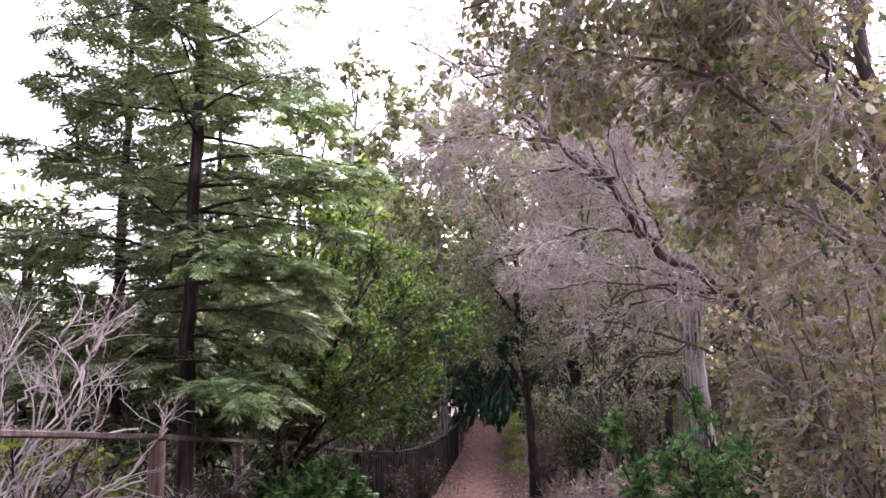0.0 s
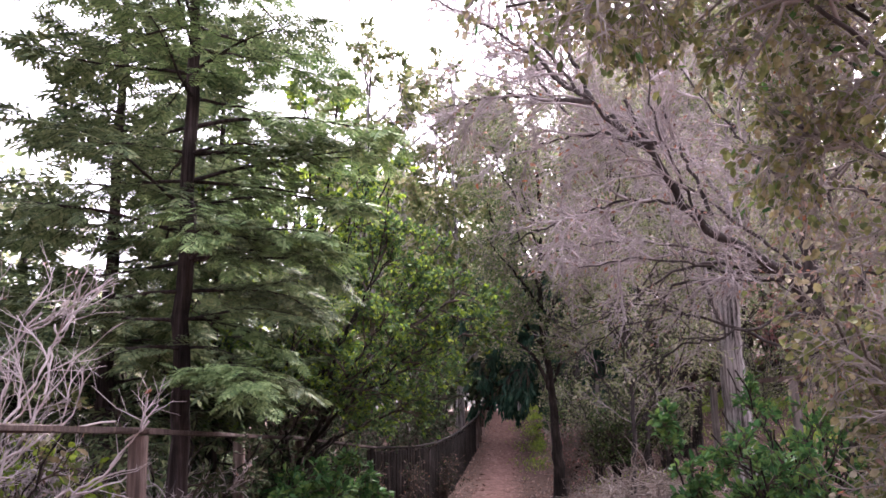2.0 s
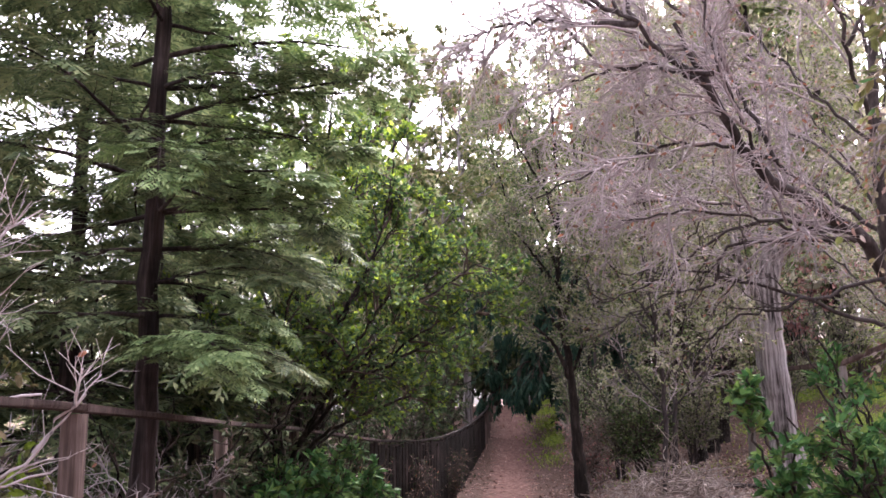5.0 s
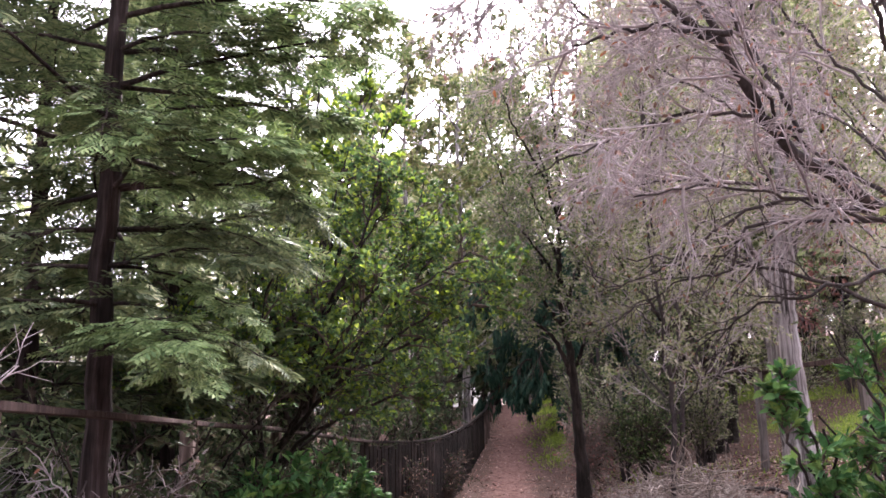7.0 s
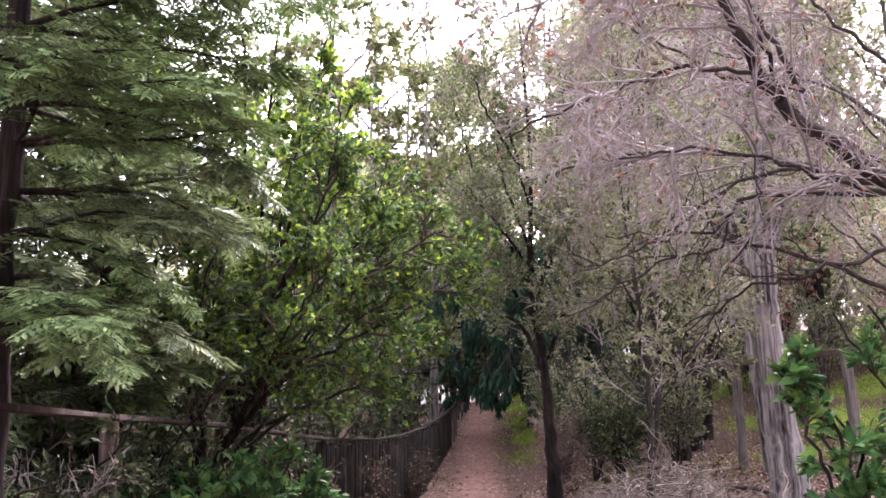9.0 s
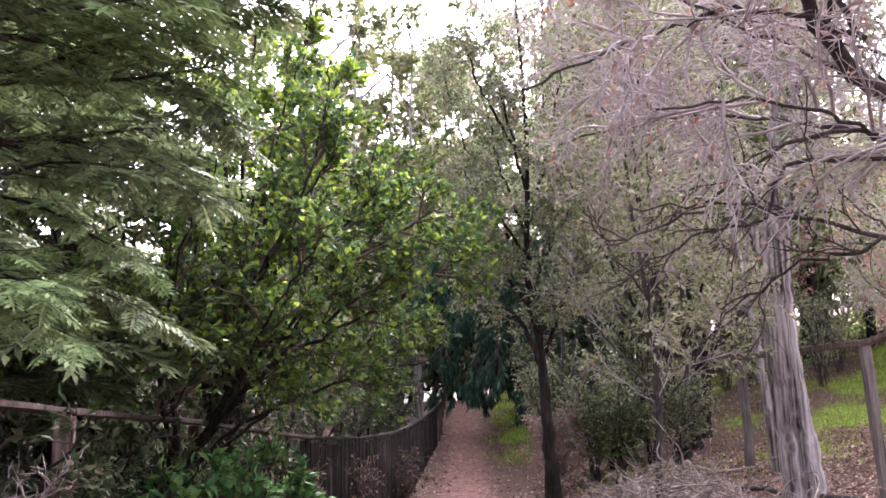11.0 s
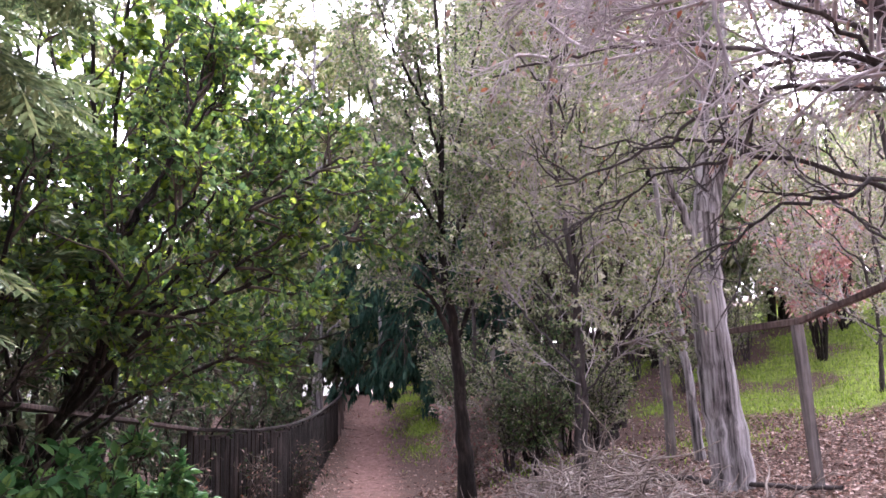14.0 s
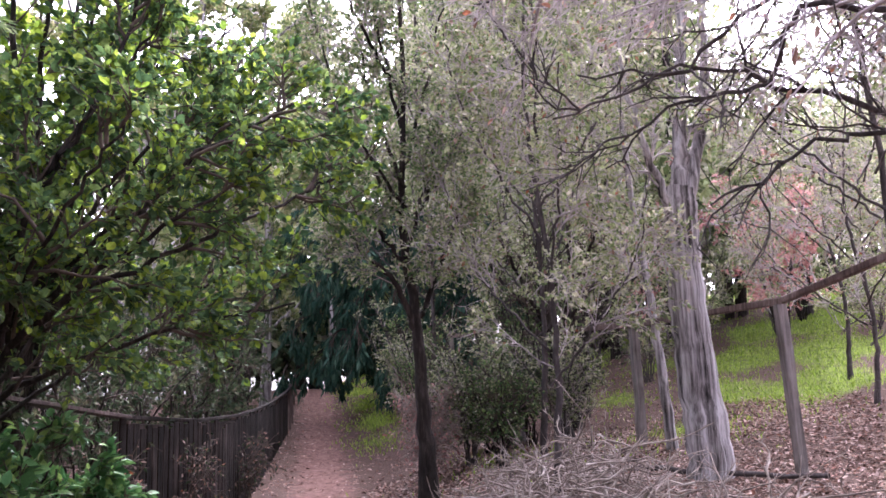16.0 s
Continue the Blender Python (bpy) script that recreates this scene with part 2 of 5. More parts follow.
def tubes(name, sets, sides=(6,)):
    """One mesh of several sets of tubes (P, R)."""
    vs, fs, off = [], [], 0
    for i, (P, R) in enumerate(sets):
        if len(P) == 0:
            continue
        v, f = tube_arrays(np.asarray(P, float), np.asarray(R, float), sides[min(i, len(sides) - 1)])
        vs.append(v)
        fs.append(f + off)
        off += len(v)
    return mesh_of(name, np.concatenate(vs), np.concatenate(fs), True)


def grow(start, way, length, n=6, wiggle=0.2, droop=0.0):
    """Lines that start at start (k, 3), go along way and wander; droop bends them down (minus: up)."""
    k = len(start)
    P = np.zeros((k, n, 3))
    P[:, 0] = start
    d = unit(np.asarray(way, float))
    step = np.asarray(length, float).reshape(-1, 1) / (n - 1) * np.ones((k, 1))
    for i in range(1, n):
        d = unit(d + rng.normal(0, wiggle, (k, 3)) + np.array([0, 0, -droop]))
        P[:, i] = P[:, i - 1] + d * step
    return P


def along(P, u):
    """Points and directions at u (k, m) on the lines P (k, n, 3)."""
    n = P.shape[1]
    f = np.clip(u, 0, 0.999) * (n - 1)
    i = f.astype(int)
    r = np.arange(len(P))[:, None]
    a, b = P[r, i], P[r, i + 1]
    return a + (b - a) * (f - i)[..., None], unit(b - a)


def offshoots(P, m, lo, hi, spread, length, n=5, wiggle=0.25, droop=0.0):
    """m offshoots on each line of P between lo and hi of its length, turned off it by spread."""
    u = rng.uniform(lo, hi, (len(P), m))
    s, d = along(P, u)
    side = unit(np.cross(d, rng.normal(0, 1, d.shape)))
    w = unit(d + side * spread)
    L = length * rng.uniform(0.5, 1.25, u.shape) * (1.15 - 0.55 * u)
    return grow(s.reshape(-1, 3), w.reshape(-1, 3), L.ravel(), n, wiggle, droop)


def taper(P, r0, r1):
    n = P.shape[1]
    r0 = np.asarray(r0, float).reshape(-1, 1) * np.ones((len(P), 1))
    return r0 + (r1 - r0) * np.linspace(0, 1, n)[None]


# leaf outlines: points and quads, one long, along y
OVAL = (np.array([(0, 0, 0), (0.2, 0.3, 0.05), (0.17, 0.7, 0.04), (0, 1, -0.06), (-0.17, 0.7, 0.04), (-0.2, 0.3, 0.05)]), np.array([(0, 1, 2, 3), (0, 3, 4, 5)]))
ROUND = (np.array([(0, 0, 0), (0.33, 0.3, 0.06), (0.27, 0.75, 0.05), (0, 1, -0.05), (-0.27, 0.75, 0.05), (-0.33, 0.3, 0.06)]), np.array([(0, 1, 2, 3), (0, 3, 4, 5)]))
LEAFLET = (np.array([(0, 0, 0), (0.24, 0.45, 0.07), (0, 1, -0.04), (-0.24, 0.45, 0.07)]), np.array([(0, 1, 2, 3)]))
LANCE = (np.array([(0, 0, 0), (0.085, 0.4, 0.03), (0, 1, 0), (-0.085, 0.4, 0.03)]), np.array([(0, 1, 2, 3)]))


def frond(pairs):
    """A flat spray: a stem with narrow fingers to both sides."""
    v, f = [], []

    def finger(a, b, w):
        a, b = np.array(a, float), np.array(b, float)
        s = np.array([-(b - a)[1], (b - a)[0], 0])
        s = s / np.linalg.norm(s) * w
        mid = a + (b - a) * 0.55
        i = len(v)
        v.extend([a, mid + s, b + (0, 0, -0.03), mid - s])
        f.append((i, i + 3, i + 2, i + 1))

    for i in range(pairs):
        y = 0.08 + 0.86 * i / pairs
        r = (0.5 - 0.3 * i / pairs) * (0.8 if i == 0 else 1.0)
        finger((0, y, 0), (r * 0.85, y + r * 0.6, -0.03), 0.3 / pairs)
        finger((0, y + 0.04, 0), (-r * 0.85, y + 0.04 + r * 0.6, -0.03), 0.3 / pairs)
    finger((0, 0, 0), (0, 1.1, -0.05), 0.25 / pairs)
    return np.array(v), np.array(f)


WEEPING = (np.array([(0, 0, 0), (0.13, 0.45, 0.03), (0, 1, 0), (-0.13, 0.45, 0.03)]), np.array([(0, 1, 2, 3)]))
FROND, FINE_FROND = frond(4), frond(5)
FAR_FROND = (np.array([(0, 0, 0), (0.1, 0.6, 0), (0, 1.1, -0.05), (-0.1, 0.6, 0), (0, 0.1, 0), (0.3, 0.3, 0), (0.45, 0.55, -0.03), (0.18, 0.42, 0), (0, 0.15, 0), (-0.18, 0.45, 0), (-0.45, 0.6, -0.03), (-0.3, 0.33, 0), (0, 0.5, 0), (0.25, 0.62, 0), (0.33, 0.9, -0.03), (0.14, 0.75, 0), (0, 0.55, 0), (-0.14, 0.8, 0), (-0.33, 0.95, -0.03), (-0.25, 0.67, 0)]), np.arange(20).reshape(5, 4))


def leaves(name, at, way, size, outline=OVAL, flat=0.5, curl=0.0):
    """A mesh of many leaves at the points at, pointing along way; flat: how strongly they lie face up."""
    at, way = np.asarray(at, float).reshape(-1, 3), unit(np.asarray(way, float).reshape(-1, 3))
    k = len(at)
    up = unit(rng.normal(0, 1, (k, 3)) * (1 - flat) + np.array([0, 0, 1.0]) * (0.25 + flat))
    x = unit(np.cross(way, up))
    z = np.cross(x, way)
    s = (size * rng.uniform(0.6, 1.3, (k, 1))) if np.isscalar(size) else np.asarray(size).reshape(-1, 1)
    t, f = outline
    V = at[:, None] + s[:, None] * (x[:, None] * t[None, :, 0:1] + way[:, None] * t[None, :, 1:2] + z[:, None] * t[None, :, 2:3])
    F = (f[None] + (np.arange(k) * len(t))[:, None, None]).reshape(-1, f.shape[1])
    return mesh_of(name, V.reshape(-1, 3), F)


def leaf_spots(P, m, lo=0.2, hi=1.0, spread=1.0, hang=0.0):
    """m leaf places and ways on each line of P."""
    u = rng.uniform(lo, hi, (len(P), m))
    s, d = along(P, u)
    w = unit(d + rng.normal(0, spread * 0.6, d.shape) + np.array([0, 0, -hang]))
    return s.reshape(-1, 3), w.reshape(-1, 3)


def bent(points, n=24, rough=0.0):
    """A smooth line through a few points, as (1, n, 3)."""
    p = np.asarray(points, float)
    t = np.linspace(0, len(p) - 1, n)
    q = np.vstack([2 * p[0] - p[1], p, 2 * p[-1] - p[-2]])
    i = np.minimum(t.astype(int), len(p) - 2)
    f = (t - i)[:, None]
    a, b, c, d = q[i], q[i + 1], q[i + 2], q[i + 3]
    out = 0.5 * (2 * b + (c - a) * f + (2 * a - 5 * b + 4 * c - d) * f ** 2 + (3 * b - a - 3 * c + d) * f ** 3)
    out[1:-1] += rng.normal(0, rough, out[1:-1].shape)
    return out[None]


def trunk_mesh(name, line, r0, r1, sides=14, flare=0.35, ridges=0.06):
    """A trunk with a flared foot and uneven, ridged girth."""
    P = line
    n = P.shape[1]
    u = np.linspace(0, 1, n)
    R = (r0 + (r1 - r0) * u ** 0.8) * (1 + flare * np.exp(-u * 14)) * (1 + rng.normal(0, 0.025, n))
    v, f = tube_arrays(P, R[None], sides)
    v = v.reshape(n, sides, 3)
    c = P[0][:, None]
    v = c + (v - c) * (1 + ridges * rng.normal(0, 1, (1, sides, 1)) + 0.02 * rng.normal(0, 1, (n, sides, 1)))
    return mesh_of(name, v.reshape(-1, 3), f, True)


# ---- the lie of the land ----
def trail_x(y):
    return np.interp(y, [-20, 0, 4, 8, 13, 18, 22, 29, 36, 42, 60], [0, 0, -0.28, -0.25, 0.0, 0.42, 0.85, 1.3, 1.72, 2.1, 3.2])


def trail_z(y):
    return np.interp(y, [-20, 0, 7.4, 12, 17, 22, 25.5, 29, 36, 39, 45, 80], [1.6, 0, -0.63, -0.84, -0.86, -0.72, -0.42, 0.02, 0.96, 1.2, 1.3, 0.4])


def ground_z(x, y):
    x, y = np.asarray(x, float), np.asarray(y, float)
    dx = x - trail_x(y)
    z = sum(trail_z(y + o) for o in (-1.2, -0.6, 0, 0.6, 1.2)) / 5
    r = np.maximum(dx - 0.8, 0)
    far = np.clip((y - 22) / 8, 0, 1)
    z = z + 0.085 * np.minimum(r, 60) + 0.006 * np.minimum(r, 14) ** 2 + 0.16 * np.clip(r - 14, 0, 40) + far * 0.42 * (1 - np.exp(-r * 1.1))
    z = z + 0.33 * np.clip(r / 1.6, 0, 1) ** 2 * (3 - 2 * np.clip(r / 1.6, 0, 1)) * np.clip((y - 15.5) / 4, 0, 1) * np.clip((34 - y) / 8, 0, 1)
    q = np.maximum(-dx - 1.0, 0)
    z = z - np.minimum(0.05 * q, 2.5)
    z = z + 0.05 * np.sin(x * 1.7 + y * 0.6) * np.sin(y * 1.1 - x * 0.4) * np.clip(np.abs(dx) - 0.6, 0, 1)
    return z - 0.03 * np.exp(-(dx / 0.55) ** 2)


def stretch(lo, hi, step, far):
    a = np.arange(lo, hi + step / 2, step)
    g = step * 1.35 ** np.arange(1, 40)
    out = np.cumsum(g)
    out = out[out < far]
    return np.concatenate([(lo - out)[::-1], a, hi + out])


gx, gy = stretch(-6, 16, 0.22, 700), stretch(-3, 38, 0.22, 700)
GX, GY = np.meshgrid(gx, gy)
GZ = ground_z(GX, GY) + 0.012 * rng.normal(0, 1, GX.shape) * (np.abs(GX) < 20)
gi = np.arange(GX.size).reshape(GX.shape)
ground_mesh = mesh_of("ground", np.stack([GX, GY, GZ], -1), np.stack([gi[:-1, :-1], gi[:-1, 1:], gi[1:, 1:], gi[1:, :-1]], -1).reshape(-1, 4), True)
cover = ground_mesh.color_attributes.new("cover", "FLOAT_COLOR", "POINT")


def grass_share(x, y):
    """How grassy the ground is: the hillside past the wire fence, the bank by the far trail, a patch under the trees."""
    dx = x - trail_x(y)
    hill = np.clip(0.55 + 0.9 * np.sin(x * 0.9 + 1.3 * np.sin(y * 0.5)) * np.sin(y * 0.8 + x * 0.3) + 0.3 * np.sin(x * 2.3 - y * 1.9), 0.15, 1) * np.clip((dx - 4.4 - 0.05 * (y - 16)) / 1.2, 0, 1) * np.clip((y - 17.5) / 3, 0, 1) * np.clip((48 - y) / 8, 0, 1)
    bank = np.clip(0.75 + 0.5 * np.sin(y * 2.1 + dx * 3.0), 0, 1) * np.exp(-((dx - 1.4) / 0.55) ** 2) * np.clip((y - 24.2) / 2.5, 0, 1)
    patch = 0.75 * np.exp(-((x - 4.0) / 1.1) ** 2 - ((y - 20.5) / 1.4) ** 2)
    return np.clip(hill + bank + patch, 0, 1)


DX = np.abs(GX - trail_x(GY))
dirt_share = np.clip(1.25 - DX / 0.85, 0, 1)
cols = np.stack([dirt_share * 0.75, grass_share(GX, GY) * 0.7, 0 * GX, 1 + 0 * GX], -1)
cover.data.foreach_set("color", cols.astype(np.float32).ravel())
tagged(part("ground", ground_mesh, GROUND), "reddish dirt trail between leaf litter and bright green grass", "ground", kind="structure")


# ---- wooden fence along the trail ----
def fence_x(y):
    return np.interp(y, [-8, 3, 7.5, 12, 15, 17.5, 20, 22.8, 26, 30, 36, 40], [-2.2, -2.4, -2.5, -2.72, -2.45, -1.58, -0.8, -0.32, 0.04, 0.58, 1.0, 1.2])


def fence_top(y):
    return np.interp(y, [-8, 3, 7.5, 12, 15, 17.5, 20, 26, 30, 36, 40], [1.9, 1.47, 1.31, 1.12, 0.97, 0.68, 0.58, 0.79, 1.1, 1.7, 2.0])


def timber(a, b, wide, high, worn=0.006):
    """A worn squared timber from a to b: chamfered, slightly twisted."""
    a, b = Vector(a), Vector(b)
    d = b - a
    bm = bmesh.new()
    q = d.to_track_quat("Y", "Z").to_matrix()
    n, rings = 5, []
    for i in range(n):
        u = i / (n - 1)
        c = a + d * u
        ring = []
        for sx, sz in ((-1, -0.75), (-0.75, -1), (0.75, -1), (1, -0.75), (1, 0.75), (0.75, 1), (-0.75, 1), (-1, 0.75)):
            ring.append(bm.verts.new(c + q @ Vector((sx * wide / 2 + random.gauss(0, worn / 2), 0, sz * high / 2 + random.gauss(0, worn / 2)))))
        rings.append(ring)
    for r, s in zip(rings, rings[1:]):
        for i in range(8):
            bm.faces.new((r[i], r[(i + 1) % 8], s[(i + 1) % 8], s[i]))
    bm.faces.new(rings[0])
    bm.faces.new(rings[-1][::-1])
    bmesh.ops.recalc_face_normals(bm, faces=bm.faces)
    return bm


def fence_point(y, dz=0.0):
    return Vector((float(fence_x(y)), y, float(fence_top(y)) + dz))


fence = thing("wooden_fence", (0, 0, 0), "weathered dark wooden fence with flat top rail beside the trail", "fence")
post_ys = [-3.0, 0.0, 3.6, 7.5, 11.2, 14.2, 17.2, 19.2, 21.2, 23.2, 25.2, 27.0, 28.6, 29.6, 30.6, 32.0, 34.0, 36.0]
for y in post_ys:
    p = fence_point(y, -0.02)
    w = 0.12 if y < 16 else 0.09
    foot = Vector((p.x + random.gauss(0, 0.02), p.y, float(ground_z(p.x, y)) - 0.2))
    part("post", timber(foot, p, w, w), POST_WOOD, fence)
for a, b in zip(post_ys, post_ys[1:]):
    pa, pb = fence_point(a, 0.015), fence_point(b, 0.015)
    part("top_rail", timber(pa, pb - (pb - pa) * 0.003, 0.15 if a < 16 else 0.08, 0.045), SHADED_RAIL_WOOD if a < 16 else SHADED_BOARD_WOOD, fence)
    if a >= 16:
        la, lb = pa - Vector((0.03, 0, 0.1)), pb - Vector((0.03, 0, 0.1))
        part("board_rail", timber(la, lb, 0.04, 0.08), SHADED_RAIL_WOOD, fence)
# upright boards of the far stretch
y = 16.9
while y < 29.0:
    p = fence_point(y)
    h = random.gauss(0, 0.025)
    foot = Vector((p.x + 0.045, y, float(ground_z(p.x, y)) - 0.1))
    d = fence_point(y + 0.1) - fence_point(y)
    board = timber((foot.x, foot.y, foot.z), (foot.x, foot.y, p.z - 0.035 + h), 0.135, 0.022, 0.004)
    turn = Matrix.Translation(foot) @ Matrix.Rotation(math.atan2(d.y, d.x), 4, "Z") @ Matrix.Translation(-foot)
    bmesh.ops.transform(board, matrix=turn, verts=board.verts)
    part("board", board, SHADED_BOARD_WOOD, fence)
    y += 0.152 * d.y / d.length + random.uniform(0, 0.012)


def wire_net(points, low, high, cell, radius):
    """Wire netting between the posts at points: heights low to high over the ground there."""
    P = []
    line = bent(points, 60)[0]
    seg = np.linalg.norm(np.diff(line, axis=0), axis=1).sum()
    m = int(seg / cell)
    dense = bent(points, m)[0]
    up = np.linspace(low, high, int((high - low) / cell) + 1)
    for h in up:
        P.append(np.stack([dense[:, 0], dense[:, 1], dense[:, 2] + h], -1)[None])
    uprights = np.stack([np.stack([dense[:, 0], dense[:, 1], dense[:, 2] + low], -1), np.stack([dense[:, 0], dense[:, 1], dense[:, 2] + high], -1)], 1)
    sets = [(p, np.full((1, p.shape[1]), radius)) for p in P] + [(uprights, np.full((len(uprights), 2), radius))]
    return tubes("wire", sets, (3,))


# ---- tall wire fence on the slope ----
wire_fence = thing("wire_fence", (0, 0, 0), "tall grey wooden post and rail fence with wire netting", "fence")
slope_posts = [(7.6, 13.35, 2.83), (6.02, 16.45, 1.82), (5.42, 19.4, 1.78), (4.6, 22.6, 1.9), (3.95, 25.6, 2.1)]
for i, (x, yy, top) in enumerate(slope_posts):
    foot = (x + (0.03 if i == 1 else 0), yy, float(ground_z(x, yy)) - 0.25)
    part("post", timber(foot, (x - (0.05 if i == 1 else 0), yy, top), 0.125, 0.125, 0.014), POST_GREY, wire_fence)
for a, b in zip(slope_posts, slope_posts[1:]):
    part("top_rail", timber((a[0], a[1], a[2] + 0.05), (b[0], b[1], b[2] + 0.05), 0.09, 0.085, 0.01), POST_WOOD, wire_fence)
slope_net = [(x + 0.09, yy, float(ground_z(x, yy))) for x, yy, _ in slope_posts]
part("wire_netting", wire_net(slope_net, 0.05, 1.85, 0.1, 0.001), WIRE, wire_fence, "thin grey wire netting")


# ---- trees ----
def bough_arrays(start, azimuth, length, rise, droop, density=1.0):
    """A redwood bough: its line, its branchlets, and the places and ways of its sprays."""
    way = np.array([[math.cos(azimuth), math.sin(azimuth), rise]])
    P = grow(np.array([start]), way, length, 12, 0.07, droop)
    m = max(6, int(length * 9 * density))
    u = np.linspace(0.15, 0.98, m)[None] + rng.uniform(-0.02, 0.02, (1, m))
    s, d = along(P, u)
    s, d = s[0], d[0]
    side = unit(np.cross(d, np.array([0, 0, 1.0]))) * np.where(np.arange(m) % 2, 1, -1)[:, None]
    L = (0.34 * length * (1.02 - u[0]) ** 0.75 + 0.16) * rng.uniform(0.7, 1.2, m)
    Q = grow(s, d * 0.8 + side * 0.9 + rng.normal(0, 0.12, s.shape), L, 6, 0.1, droop * 0.9 + 0.02)
    lines = np.concatenate([Q, grow(s[-1:], d[-1:], 0.25, 6, 0.1, 0.02)])
    k = 6
    uu = np.linspace(0.12, 1.0, k)[None] + rng.uniform(-0.05, 0.05, (len(lines), k))
    at, dd = along(lines, uu)
    ss = unit(np.cross(dd, np.array([0, 0, 1.0]))) * np.where(np.arange(k) % 2, 1, -1)[None, :, None]
    ways = unit(dd + ss * 0.75 + rng.normal(0, 0.15, dd.shape) + np.array([0, 0, -0.12]))
    return P, Q, at.reshape(-1, 3), ways.reshape(-1, 3)


def redwood(at, height, girth, label, reach, low=1.6, count=90, split=True, lean=(0, 0), density=1.0, spray=0.2, fixed=()):
    """reach(u): length of the boughs at the share u of the height."""
    reseed(at, 3)
    base = np.array([at[0], at[1], float(ground_z(*at)) - 0.1])
    t = thing("redwood_tree", base, label, "tree", "redwoods behind the fence")
    line = bent([(0, 0, 0), (lean[0] * 0.5, lean[1] * 0.5, height * 0.5), (lean[0], lean[1], height)], 40, 0.012)
    part("trunk", trunk_mesh("trunk", line, girth, 0.02, 28, 0.3, 0.09), REDWOOD_BARK, t)
    everything_wood, spots, ways = [], [], []
    plan = []
    for i in range(count):
        h = low + (height - low) * ((i + rng.uniform(0, 0.8)) / count) ** 1.05
        a = (2.4 * i + rng.uniform(-0.5, 0.5)) % (2 * np.pi)
        if split and h < 4.3 and (a < 1.1 or a > 5.2):
            continue
        plan.append((h, a, None))
    plan += [(h, a, L) for h, a, L in fixed]
    for h, a, L in plan:
        given = L is not None
        u = h / height
        s = line[0][int(min(u, 0.99) * 39)]
        if L is None:
            L = reach(u) * rng.uniform(0.65, 1.15)
        P, Q, fa, fw = bough_arrays(s, a, L, 0.28 * u + 0.02, 0.035 * (1 - u) + 0.012, density * (1.25 if given else 1.0))
        wood = [(P, taper(P, 0.009 + 0.008 * L, 0.003)), (Q, taper(Q, 0.005, 0.002))]
        if split:
            b = part("bough", tubes("bough", wood, (6, 3)), REDWOOD_BARK, t)
            bright = h < 3.0 or rng.random() < 0.15
            part("needles", leaves("needles", fa, fw, spray * (0.85 if given else 1.0), FINE_FROND if given else FROND, 0.8), REDWOOD_TIP if bright else REDWOOD_LEAF, b)
        else:
            everything_wood += wood
            spots.append(fa)
            ways.append(fw)
    if not split:
        tagged(part("bough_mass", tubes("bough_mass", everything_wood, (5, 3)), REDWOOD_BARK, t), kind="stuff")
        part("crown", leaves("crown", np.concatenate(spots), np.concatenate(ways), spray * 1.25, FAR_FROND, 0.7), REDWOOD_LEAF, t)
    return t


